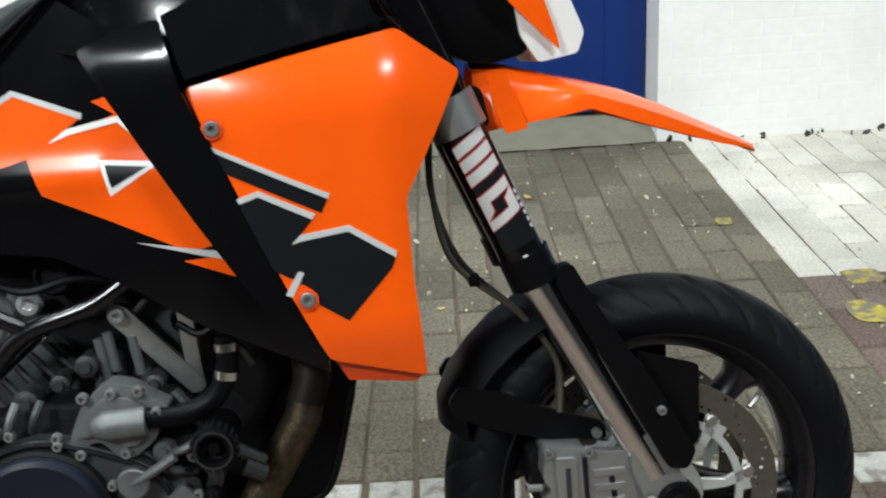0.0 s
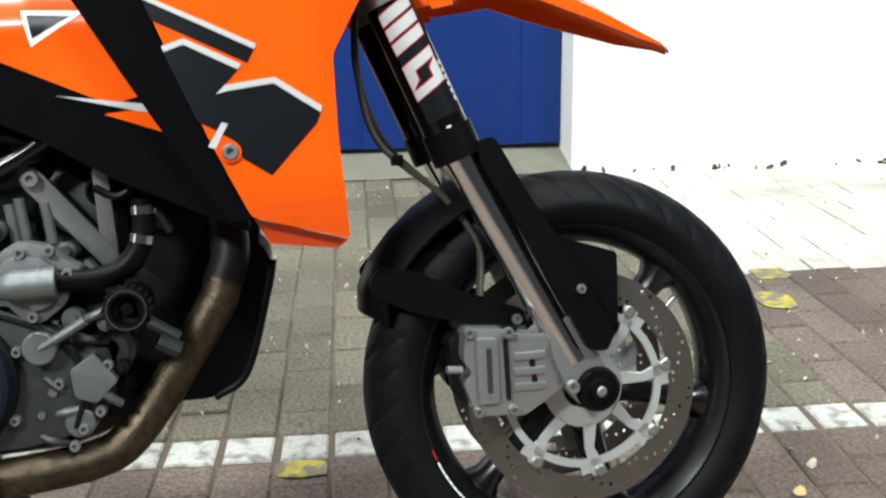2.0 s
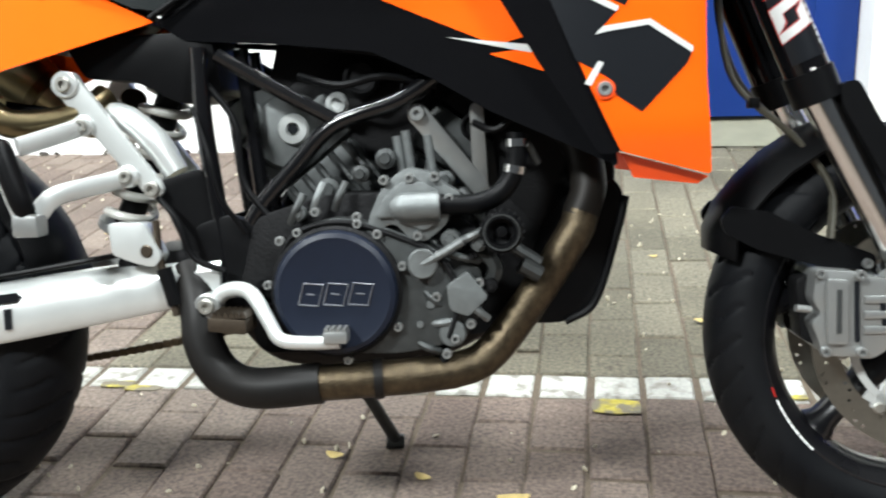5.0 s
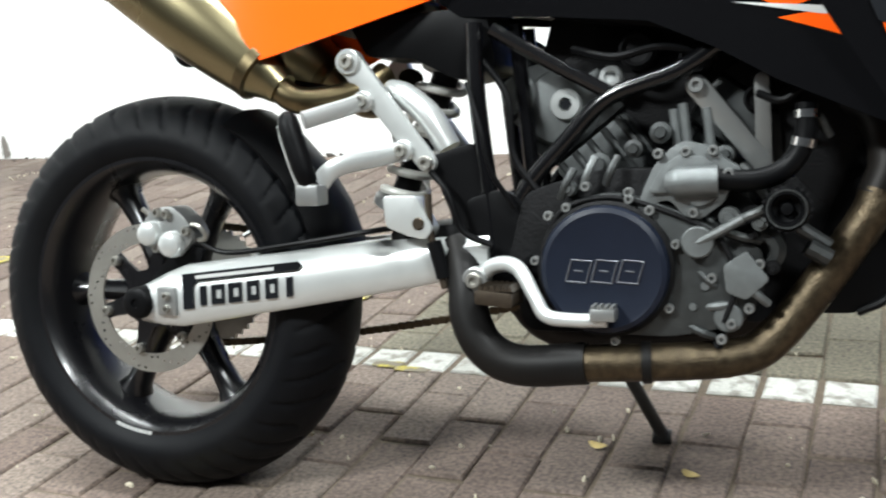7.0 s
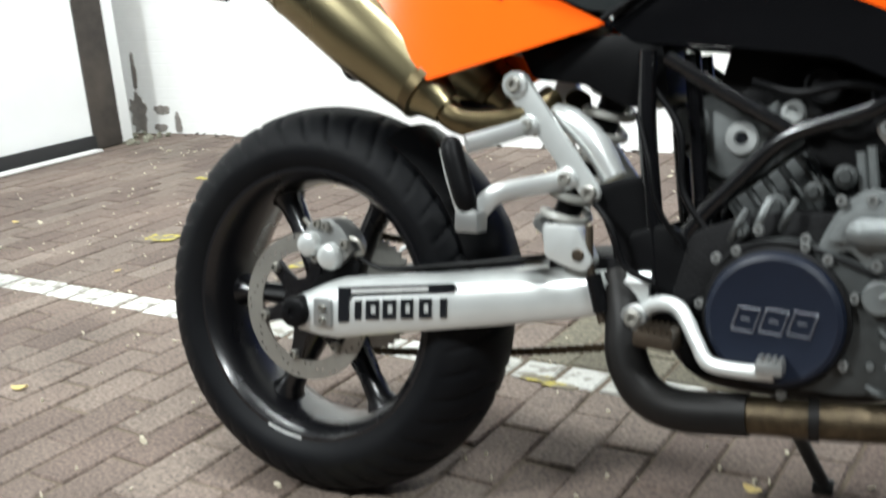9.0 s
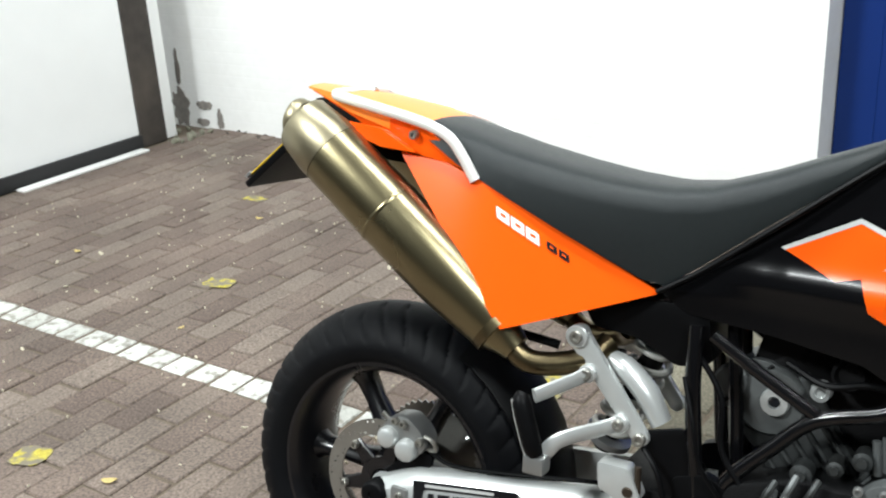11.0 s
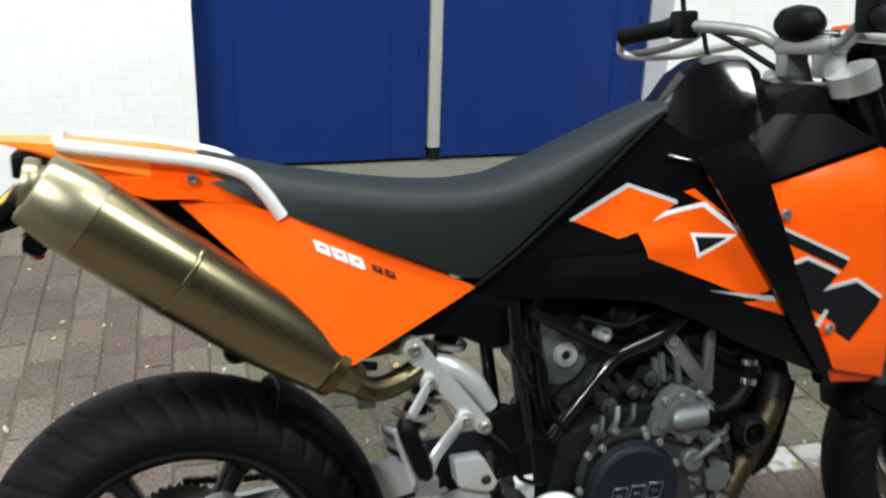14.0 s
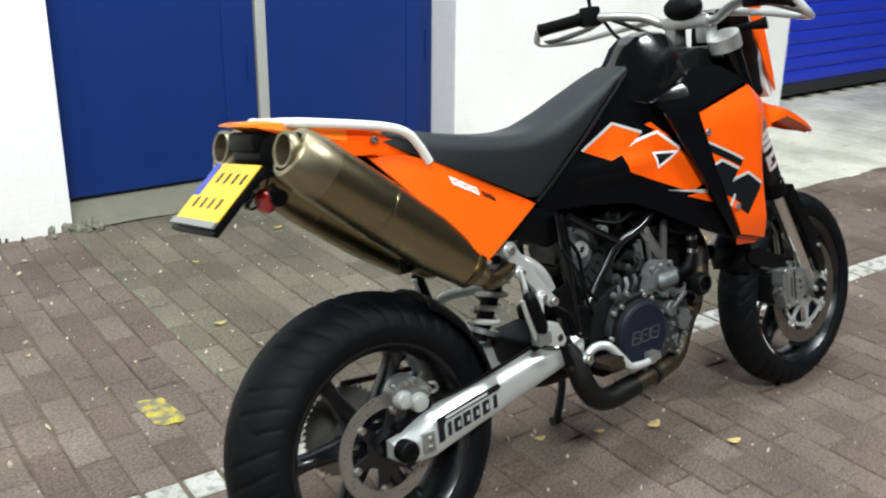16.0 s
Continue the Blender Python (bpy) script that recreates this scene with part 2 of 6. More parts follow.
M_TARP = material("asphalt black rubber seal", (0.015, 0.015, 0.016), 0.7, var=0.3, scale=40)
TONES = ((0.118, 0.085, 0.069), (0.150, 0.113, 0.092), (0.180, 0.143, 0.117))
BAY = ((0.116, 0.104, 0.073), (0.147, 0.132, 0.094), (0.176, 0.159, 0.116))
M_PAVER = paver_material("brown concrete brick", *TONES, island=False)
M_PAVER_FAR = paver_material("brown concrete brick field", *TONES, island=True)
M_BAY = paver_material("mossy grey concrete brick field", *BAY, island=True)
WHITES = ((0.44, 0.44, 0.40), (0.54, 0.54, 0.50), (0.61, 0.61, 0.57))
M_LINE = paver_material("white painted brick face", *WHITES, island=False, speck=0.15, wear=0.75)
PALES = ((0.56, 0.54, 0.47), (0.63, 0.61, 0.54), (0.68, 0.66, 0.59))
M_PALE = paver_material("pale concrete brick", *PALES, island=False, speck=0.2)
M_PALE_FAR = paver_material("pale concrete brick field", *PALES, island=True, speck=0.2)
YELS = ((0.34, 0.28, 0.04), (0.42, 0.35, 0.05), (0.48, 0.40, 0.06))
M_YELLOW = paver_material("worn yellow paint", *YELS, island=True, speck=0.3, wear=0.95, worn=0.42)

# ---- mesh helpers ----
STEER = [Matrix.Identity(4)]


def finish(name, bm, mat, parent=None, label="", smooth=35, kind="", category="", group=""):
    """Link a bmesh as one mesh object."""
    me = bpy.data.meshes.new(name)
    bm.normal_update()
    bm.to_mesh(me)
    bm.free()
    me.materials.append(mat)
    if smooth:
        me.polygons.foreach_set("use_smooth", [True] * len(me.polygons))
        me.set_sharp_from_angle(angle=radians(smooth))
    ob = new(name, me)
    ob.parent = parent
    return tagged(ob, label, category, group, kind)


def part(name, bm, mat, parent, label="", smooth=35):
    if STEER[0] != Matrix.Identity(4):
        bmesh.ops.transform(bm, matrix=STEER[0], verts=bm.verts)
    return finish(name, bm, mat, parent, label, smooth)


def join(*bms):
    """Several bmeshes as one."""
    out = bms[0]
    for b in bms[1:]:
        me = bpy.data.meshes.new("tmp")
        b.to_mesh(me)
        b.free()
        out.from_mesh(me)
        bpy.data.meshes.remove(me)
    return out


def box(x0, x1, y0, y1, z0, z1, bev=0.0, seg=2):
    bm = bmesh.new()
    bmesh.ops.create_cube(bm, size=1.0)
    for v in bm.verts:
        v.co = Vector((x0 + (v.co.x + 0.5) * (x1 - x0), y0 + (v.co.y + 0.5) * (y1 - y0), z0 + (v.co.z + 0.5) * (z1 - z0)))
    if bev:
        bmesh.ops.bevel(bm, geom=bm.edges[:], offset=bev, segments=seg, affect="EDGES", profile=0.6)
    return bm


def prism(poly, y0, y1, bev=0.0, seg=2):
    """An outline of (x, z) pulled from y0 to y1, its edges rounded."""
    bm = bmesh.new()
    a = [bm.verts.new((x, y0, z)) for x, z in poly]
    b = [bm.verts.new((x, y1, z)) for x, z in poly]
    bm.faces.new(a)
    bm.faces.new(b[::-1])
    for i in range(len(poly)):
        j = (i + 1) % len(poly)
        bm.faces.new((a[j], a[i], b[i], b[j]))
    bmesh.ops.recalc_face_normals(bm, faces=bm.faces[:])
    if bev:
        bmesh.ops.bevel(bm, geom=bm.edges[:], offset=bev, segments=seg, affect="EDGES", profile=0.6, clamp_overlap=True)
    bmesh.ops.triangulate(bm, faces=[f for f in bm.faces if len(f.verts) > 4])
    return bm


def round_poly(poly, r, n=4):
    """The outline with its corners rounded."""
    out = []
    k = len(poly)
    for i in range(k):
        p, a, b = Vector(poly[i]), Vector(poly[i - 1]), Vector(poly[(i + 1) % k])
        da, db = (a - p), (b - p)
        q = min(r, da.length * 0.45, db.length * 0.45)
        s, e = p + da.normalized() * q, p + db.normalized() * q
        for t in range(n + 1):
            u = t / n
            out.append(tuple((1 - u) ** 2 * s + 2 * u * (1 - u) * p + u * u * e))
    return out


def skin(poly, yfun, thick=0.004, step=0.03, bev=0.0):
    """A curved panel: the outline (x, z), cut fine, laid on the surface y = yfun(x, z) and given thickness inwards."""
    bm = bmesh.new()
    bm.faces.new([bm.verts.new((x, 0, z)) for x, z in poly])
    xs, zs = [p[0] for p in poly], [p[1] for p in poly]
    for ax, lo, hi in ((0, min(xs), max(xs)), (2, min(zs), max(zs))):
        n = max(1, int((hi - lo) / step))
        for i in range(1, n):
            co, no = [0, 0, 0], [0, 0, 0]
            co[ax], no[ax] = lo + (hi - lo) * i / n, 1
            bmesh.ops.bisect_plane(bm, geom=bm.verts[:] + bm.edges[:] + bm.faces[:], plane_co=co, plane_no=no)
    sgn = -1 if yfun(xs[0], zs[0]) < 0 else 1
    r = bmesh.ops.duplicate(bm, geom=bm.verts[:] + bm.edges[:] + bm.faces[:])
    inner = {v for v in r["geom"] if isinstance(v, bmesh.types.BMVert)}
    bound = [e for e in bm.edges if e.is_boundary and e.verts[0] not in inner]
    vmap = r["vert_map"]
    for e in bound:
        a, b = e.verts
        bm.faces.new((a, b, vmap[b], vmap[a]))
    for v in bm.verts:
        y = yfun(v.co.x, v.co.z)
        v.co.y = y - sgn * thick if v in inner else y
    bmesh.ops.recalc_face_normals(bm, faces=bm.faces[:])
    return bm


def spline(pts, n=8):
    """A smooth run of points through pts."""
    p = [Vector(q) for q in pts]
    out = []
    for i in range(len(p) - 1):
        a, b = p[i], p[i + 1]
        ta = (b - p[i - 1]) * 0.5 if i else (b - a)
        tb = (p[i + 2] - a) * 0.5 if i + 2 < len(p) else (b - a)
        for k in range(n):
            t = k / n
            out.append((2 * t**3 - 3 * t * t + 1) * a + (t**3 - 2 * t * t + t) * ta + (-2 * t**3 + 3 * t * t) * b + (t**3 - t * t) * tb)
    return out + [p[-1]]


def tube(pts, r, seg=12, smooth=8, flat=1.0, radii=None, side=(0, 1, 0)):
    """A round or flattened bar swept along pts; radii, if given, one factor for each given point."""
    run = spline(pts, smooth) if smooth else [Vector(q) for q in pts]
    bm = bmesh.new()
    rings = []
    n = len(run)
    for i, c in enumerate(run):
        d = (run[min(i + 1, n - 1)] - run[max(i - 1, 0)]).normalized()
        s = Vector(side) - d * d.dot(Vector(side))
        s = s.normalized() if s.length > 0.05 else d.orthogonal().normalized()
        u = d.cross(s)
        k = r
        if radii:
            f = i / max(1, smooth)
            j = min(int(f), len(radii) - 2)
            k = r * (radii[j] + (radii[j + 1] - radii[j]) * (f - j))
        rings.append([bm.verts.new(c + s * (k * flat * math.cos(2 * math.pi * q / seg)) + u * (k * math.sin(2 * math.pi * q / seg))) for q in range(seg)])
    for a, b in zip(rings, rings[1:]):
        for q in range(seg):
            bm.faces.new((a[q], a[(q + 1) % seg], b[(q + 1) % seg], b[q]))
    bm.faces.new(rings[0][::-1])
    bm.faces.new(rings[-1])
    bmesh.ops.recalc_face_normals(bm, faces=bm.faces[:])
    return bm


def lathe(profile, centre, seg=48, axis=(0, 1, 0), closed=False):
    """A profile of (radius, along) turned round an axis through centre."""
    ax = Vector(axis).normalized()
    u = ax.orthogonal().normalized()
    if abs(ax.y) > 0.99:
        u = Vector((1, 0, 0))
    w = ax.cross(u)
    bm = bmesh.new()
    c = Vector(centre)
    rings = []
    for r, a in profile:
        if r < 1e-5:
            rings.append([bm.verts.new(c + ax * a)] * seg)
        else:
            rings.append([bm.verts.new(c + ax * a + (u * math.cos(2 * math.pi * q / seg) + w * math.sin(2 * math.pi * q / seg)) * r) for q in range(seg)])
    pairs = list(zip(rings, rings[1:])) + ([(rings[-1], rings[0])] if closed else [])
    for a, b in pairs:
        for q in range(seg):
            vs = []
            for v in (a[q], a[(q + 1) % seg], b[(q + 1) % seg], b[q]):
                if v not in vs:
                    vs.append(v)
            if len(vs) > 2:
                bm.faces.new(vs)
    bmesh.ops.recalc_face_normals(bm, faces=bm.faces[:])
    return bm


def disc(centre, r, h, axis=(0, 1, 0), bev=0.002, seg=24):
    """A short round bar of radius r and length h, centred."""
    return lathe([(0, -h / 2), (r - bev, -h / 2), (r, -h / 2 + bev), (r, h / 2 - bev), (r - bev, h / 2), (0, h / 2)], centre, seg, axis)


def loft(sections, cap=True):
    """Closed rings of equal count, joined one to the next."""
    bm = bmesh.new()
    rings = [[bm.verts.new(p) for p in s] for s in sections]
    for a, b in zip(rings, rings[1:]):
        k = len(a)
        for q in range(k):
            bm.faces.new((a[q], a[(q + 1) % k], b[(q + 1) % k], b[q]))
    if cap:
        bm.faces.new(rings[0][::-1])
        bm.faces.new(rings[-1])
    bmesh.ops.recalc_face_normals(bm, faces=bm.faces[:])
    return bm


def bolt(parent, x, y, z, r=0.008, mat=None, label="", out=-1):
    """A socket-head bolt that looks sideways out of the machine."""
    o = out
    bm = lathe([(0, o * 0.001), (r * 0.42, o * 0.001), (r * 0.5, o * 0.006), (r * 0.85, o * 0.006), (r, o * 0.004), (r, -o * 0.004), (0, -o * 0.004)], (x, y, z), 14)
    return part("bolt", bm, mat or M_ALU, parent, label)


def lerp(x, table):
    if x <= table[0][0]:
        return table[0][1]
    for (a, u), (b, v) in zip(table, table[1:]):
        if x <= b:
            return u + (v - u) * (x - a) / (b - a)
    return table[-1][1]


# ---- ground and buildings ----
WALL_Y, DOOR_Y, DOOR_L, DOOR_R, DOOR_M = 2.85, 3.06, 0.06, 2.04, 1.06
LINE_FAR, PW, PL, GAP = 0.775, 0.1, 0.2, 0.004
PALE_X, PALE_Y = 2.14, 1.60

bm = bmesh.new()
bmesh.ops.create_grid(bm, x_segments=2, y_segments=2, size=40)
bmesh.ops.translate(bm, verts=bm.verts, vec=(0, 0, -0.0050))
finish("ground", bm, M_BED, label="sandy bed and far ground of the yard", kind="structure", category="ground")


def wall(name, x0, x1, y0, y1, z0, z1, mat, label):
    return finish(name, box(x0, x1, y0, y1, z0, z1), mat, label=label, kind="structure", category="wall", smooth=0)


TOP = 3.4
wall("wall_north_1", -4.3, DOOR_L, WALL_Y, WALL_Y + 0.45, -0.1, TOP, M_WALL, "white painted brick wall beside the blue door")
wall("wall_north_2", DOOR_R, 4.7, WALL_Y, WALL_Y + 0.45, -0.1, TOP, M_WALL, "white painted brick wall between door and shutter")
wall("wall_north_3", 8.2, 14.0, WALL_Y, WALL_Y + 0.45, -0.1, TOP, M_WALL, "white painted brick wall past the shutter")
wall("wall_north_lintel", DOOR_L, DOOR_R, WALL_Y + 0.002, WALL_Y + 0.45, 2.35, TOP, M_WALL, "white painted lintel over the door")
wall("wall_north_lintel_2", 4.7, 8.2, WALL_Y + 0.002, WALL_Y + 0.45, 2.6, TOP, M_WALL, "white painted lintel over the shutter")
wall("wall_west", -3.47, -3.3, -2.2, 2.39, 0.035, TOP, M_PLASTER, "white boarded wall at the end of the yard")
finish("rubber_seal", box(-3.298, -3.275, -2.2, 2.39, 0.0, 0.075, 0.006), M_TARP, label="black rubber strip along the foot of the white boarding", kind="structure", category="trim")
finish("white_strip", box(-3.262, -3.20, 1.6, 2.36, 0.0, 0.012, 0.003), M_STICKER_W, label="bright white strip on the paving along the wall", kind="structure", category="trim")
finish("corner_post", box(-3.42, -3.29, 2.395, 2.57, 0, TOP, 0.008), M_DARKWOOD, label="dark rotten timber post in the corner", kind="structure", category="post")
finish("corner_jamb", box(-3.40, -3.315, 2.572, 2.66, 0, TOP, 0.006), M_PLASTER, label="white painted jamb beside the rotten post", kind="structure", category="trim")


def ragged(cx, cz, w, h, y, seed, depth=0.006):
    """A thin patch of bare mortar with a broken outline on the wall."""
    r = random.Random(seed)
    pts = []
    for i in range(26):
        a = 2 * math.pi * i / 26
        q = r.uniform(0.62, 1.0)
        pts.append((cx + w / 2 * q * math.cos(a), max(0.0, cz + h / 2 * q * math.sin(a))))
    return prism(pts, y - depth, y + 0.01)


for cx, cz, w, h, seed in ((-3.46, 0.10, 0.16, 0.28, 1), (-3.45, 0.33, 0.04, 0.26, 2), (-3.27, 0.13, 0.15, 0.06, 3), (-3.16, 0.06, 0.06, 0.13, 4), (-3.30, 0.03, 0.12, 0.05, 5)):
    finish("bare_mortar", ragged(cx, cz, w, h, WALL_Y, seed), M_MORTAR, label="patch of bare grey mortar where paint fell off", kind="structure", category="trim")

# the double door in its recess
door = tagged(new("door_1"), "royal blue wooden double door, closed, in a white brick recess", "door", kind="structure")
for x0, x1 in ((DOOR_L + 0.004, DOOR_M - 0.028), (DOOR_M + 0.028, DOOR_R - 0.004)):
    leaf = finish("door_leaf", box(x0, x1, DOOR_Y, DOOR_Y + 0.045, 0.075, 2.30, 0.004), M_BLUE_DOOR, door)
    w = x1 - x0
    for a, b in ((0.004, 0.15), (w - 0.16, w - 0.004)):
        part("stile", box(x0 + a, x0 + b, DOOR_Y - 0.004, DOOR_Y, 0.08, 2.295, 0.001), M_BLUE_DOOR, leaf)
    part("hinge", box(x1 - 0.045, x1 - 0.036, DOOR_Y - 0.012, DOOR_Y - 0.004, 0.52, 0.68, 0.002), M_BLUE_DOOR, leaf)
part("cover_strip", box(DOOR_M - 0.026, DOOR_M + 0.026, DOOR_Y - 0.022, DOOR_Y + 0.03, 0.125, 2.3, 0.004), M_POST, door, "pale grey metal cover strip")
part("strip_foot", box(DOOR_M - 0.02, DOOR_M + 0.02, DOOR_Y - 0.018, DOOR_Y + 0.03, 0.078, 0.122, 0.004), M_STICKER_B, door)

# concrete threshold that rises to the door
bm = bmesh.new()
n = 14
for i in range(n):
    xa, xb = DOOR_L + (DOOR_R - DOOR_L) * i / n, DOOR_L + (DOOR_R - DOOR_L) * (i + 1) / n
    for ya, yb in ((WALL_Y - 0.02, WALL_Y + 0.06), (WALL_Y + 0.06, DOOR_Y + 0.06)):
        def hgt(x, y):
            return 0.006 + 0.058 * max(0, min(1, (y - WALL_Y + 0.02) / 0.28)) + 0.006 * noise.noise((x * 5, y * 5, 0))
        bm.faces.new([bm.verts.new((x, y, hgt(x, y))) for x, y in ((xa, ya), (xb, ya), (xb, yb), (xa, yb))])
bmesh.ops.remove_doubles(bm, verts=bm.verts, dist=0.0005)
finish("threshold", bm, M_CONCRETE, label="worn grey concrete ramp before the blue door", kind="structure", category="threshold")

# rubble at the foot of the wall by the door
rnd = random.Random(4)
rub = bmesh.new()
for k in range(34):
    x, y, s = -3.30 + rnd.uniform(-0.16, 0.14), 2.62 + rnd.uniform(-0.12, 0.16), rnd.uniform(0.008, 0.03)
    m = Matrix.Translation((x, y, s * 0.5)) @ Euler((rnd.random() * 3, rnd.random() * 3, rnd.random() * 3)).to_matrix().to_4x4() @ Matrix.Diagonal((s, s * 0.8, s * 0.5, 1))
    bmesh.ops.create_icosphere(rub, subdivisions=1, radius=1, matrix=m)
for k in range(26):
    x, y, s = DOOR_L + rnd.uniform(-0.12, 0.16), WALL_Y + rnd.uniform(-0.07, 0.05), rnd.uniform(0.008, 0.032)
    m = Matrix.Translation((x, y, s * 0.5)) @ Euler((rnd.random() * 3, rnd.random() * 3, rnd.random() * 3)).to_matrix().to_4x4() @ Matrix.Diagonal((s, s * 0.7, s * 0.6, 1))
    bmesh.ops.create_icosphere(rub, subdivisions=1, radius=1, matrix=m)
finish("rubble", rub, M_CONCRETE, label="crumbled mortar and stones at the wall foot", kind="stuff", category="rubble", smooth=0)

# roller shutter further along
sh = tagged(new("shutter_1"), "bright blue steel roller shutter, closed almost to the ground", "shutter", kind="structure")
for k in range(28):
    z = 0.11 + k * 0.09
    o = part("slat", prism([(0, 0), (0, 0.082), (0.006, 0.086), (0.018, 0.07), (0.02, 0.02), (0.008, 0.0)], 0, 3.46), M_BLUE_SHUTTER, sh, smooth=20)
    o.matrix_basis = Matrix.Translation((4.72, 3.0, z)) @ Matrix.Rotation(radians(-90), 4, "Z")
part("bottom_bar", box(4.72, 8.18, 2.985, 3.03, 0.03, 0.108, 0.004), M_TARP, sh)
wall("recess_back", 4.7, 8.2, 3.06, 3.3, -0.1, 2.7, M_TARP, "dark back of the shutter recess")

# ---- the motorcycle: x ahead, y to its left, z up in its own plane, leaning on its side stand ----
bike = tagged(new("motorcycle"), "orange and black supermoto motorcycle leaning on its side stand", "motorcycle")
bike.matrix_basis = pose(-0.005, 0.184, 0, 0, 0, 3.7) @ pose(0, 0, 0, -11.0, 0, 0)
FA, RA = Vector((1.503, 0, 0.290)), Vector((-0.015, 0, 0.309))


def tyre(c, rout, rrim, half, parent, label, grooves, skew):
    """A road tyre with slanting grooves cut into its tread."""
    bm = bmesh.new()
    N, K = 480, 36
    rings = []
    for i in range(N):
        a = 2 * math.pi * i / N
        ring = []
        for k in range(K + 1):
            s = -1 + 2 * k / K
            u = abs(s)
            if u < 0.72:
                w = s / 0.72
                y, r = half * math.sin(w * 1.42), rout - half * 0.86 * (1 - math.cos(w * 1.42))
            else:
                w = (u - 0.72) / 0.28
                y = math.copysign(half * (0.99 - 0.17 * w * w), s)
                r = rout - half * 0.73 - (rout - half * 0.73 - rrim) * w
            ph = (a * grooves / (2 * math.pi) + skew * u + (0.5 if s > 0 else 0)) % 1.0
            if 0.10 < u < 0.66 and (int(a * grooves / (2 * math.pi) + skew * u) % 3 or u > 0.3):
                r -= 0.006 * max(0, 1 - abs(ph - 0.14) / 0.14)
            ring.append(bm.verts.new((c.x + r * math.cos(a), c.y + y, c.z + r * math.sin(a))))
        rings.append(ring)
    for i in range(N):
        a, b = rings[i], rings[(i + 1) % N]
        for k in range(K):
            bm.faces.new((a[k], a[k + 1], b[k + 1], b[k]))
    bmesh.ops.recalc_face_normals(bm, faces=bm.faces[:])
    return part("tyre", bm, M_RUBBER, parent, label, 28)


def brake_disc(c, y, r0, r1, parent, label, holes, mat):
    """A thin steel ring drilled through with staggered holes."""
    bm = bmesh.new()
    N, K = holes * 6, 8
    g = [[bm.verts.new((c.x + (r0 + (r1 - r0) * k / K) * math.cos(2 * math.pi * i / N), y, c.z + (r0 + (r1 - r0) * k / K) * math.sin(2 * math.pi * i / N))) for k in range(K + 1)] for i in range(N)]
    for i in range(N):
        for k in range(K):
            if (i % 6 == 2 and k == (1, 4, 6)[(i // 6) % 3]) or (i % 6 == 5 and k == (3, 6, 1)[(i // 6) % 3]):
                continue
            bm.faces.new((g[i][k], g[i][k + 1], g[(i + 1) % N][k + 1], g[(i + 1) % N][k]))
    o = part("brake_disc", bm, mat, parent, label, 0)
    m = o.modifiers.new("thick", "SOLIDIFY")
    m.thickness, m.offset = 0.0022, 0
    return o


def wheel(name, c, rout, half, rim_half, spokes, turn, label):
    w = finish(name, lathe([(0.216, -rim_half), (0.224, -rim_half), (0.226, -rim_half + 0.006), (0.214, -rim_half + 0.014), (0.205, -rim_half * 0.5), (0.203, 0), (0.205, rim_half * 0.5), (0.214, rim_half - 0.014),
                           (0.226, rim_half - 0.006), (0.224, rim_half), (0.216, rim_half), (0.204, rim_half - 0.012), (0.196, rim_half * 0.5), (0.192, 0), (0.196, -rim_half * 0.5), (0.204, -rim_half + 0.012)], c, 96, closed=True), M_RIM, bike, label)
    tyre(c, rout, 0.219, half, w, "black road tyre with slanting tread grooves", 36 if half < 0.07 else 40, 1.9)
    part("hub", lathe([(0.03, -0.055), (0.05, -0.05), (0.045, -0.03), (0.04, 0), (0.045, 0.03), (0.05, 0.05), (0.03, 0.055)], c, 32), M_RIM, w)
    for k in range(spokes):
        a = radians(turn + 360 * k / spokes)
        d, t = Vector((math.cos(a), 0, math.sin(a))), Vector((-math.sin(a), 0, math.cos(a)))
        secs = []
        for r, ww, hh in ((0.035, 0.03, 0.036), (0.08, 0.021, 0.03), (0.14, 0.017, 0.024), (0.178, 0.02, 0.026), (0.197, 0.034, 0.03)):
            p = c + d * r
            secs.append([p + t * (ww * math.cos(q) * (1 if abs(math.cos(q)) > .8 else 1.0)) + Vector((0, hh * math.sin(q), 0)) for q in [2 * math.pi * j / 12 for j in range(12)]])
        part("spoke", loft(secs), M_RIM, w)
    part("valve", tube([c + Vector((0.19 * math.cos(0.6), -0.01, 0.19 * math.sin(0.6))), c + Vector((0.165 * math.cos(0.6), -0.02, 0.165 * math.sin(0.6)))], 0.004, 8, 0), M_ALU, w)
    return w


def ring_marks(parent, c, y, r, a0, a1, count, mat, size):
    """Small raised bars along the rim flange."""
    b = None
    for k in range(count):
        a = radians(a0 + (a1 - a0) * k / count)
        q = box(-size * 0.35, size * 0.35, -0.0008, 0.0008, -size * 0.5, size * 0.5)
        bmesh.ops.transform(q, matrix=Matrix.Translation((c.x + r * math.cos(a), y, c.z + r * math.sin(a))) @ Matrix.Rotation(-a, 4, "Y"), verts=q.verts)
        b = q if b is None else join(b, q)
    part("rim_lettering_bars", b, mat, parent)


# the fork, front wheel, beak, mask and bars turn a little to the left
PIV = Vector((1.245, 0, 0.84))
STEER[0] = Matrix.Translation(PIV) @ Matrix.Rotation(radians(1.5), 4, Vector((-math.sin(radians(22.6)), 0, math.cos(radians(22.6))))) @ Matrix.Translation(-PIV)


def steered_wheel():
    w = wheel("front_wheel", FA, 0.2895, 0.061, 0.048, 6, 46, "black cast front wheel with six spokes")
    w.data.transform(STEER[0])
    return w


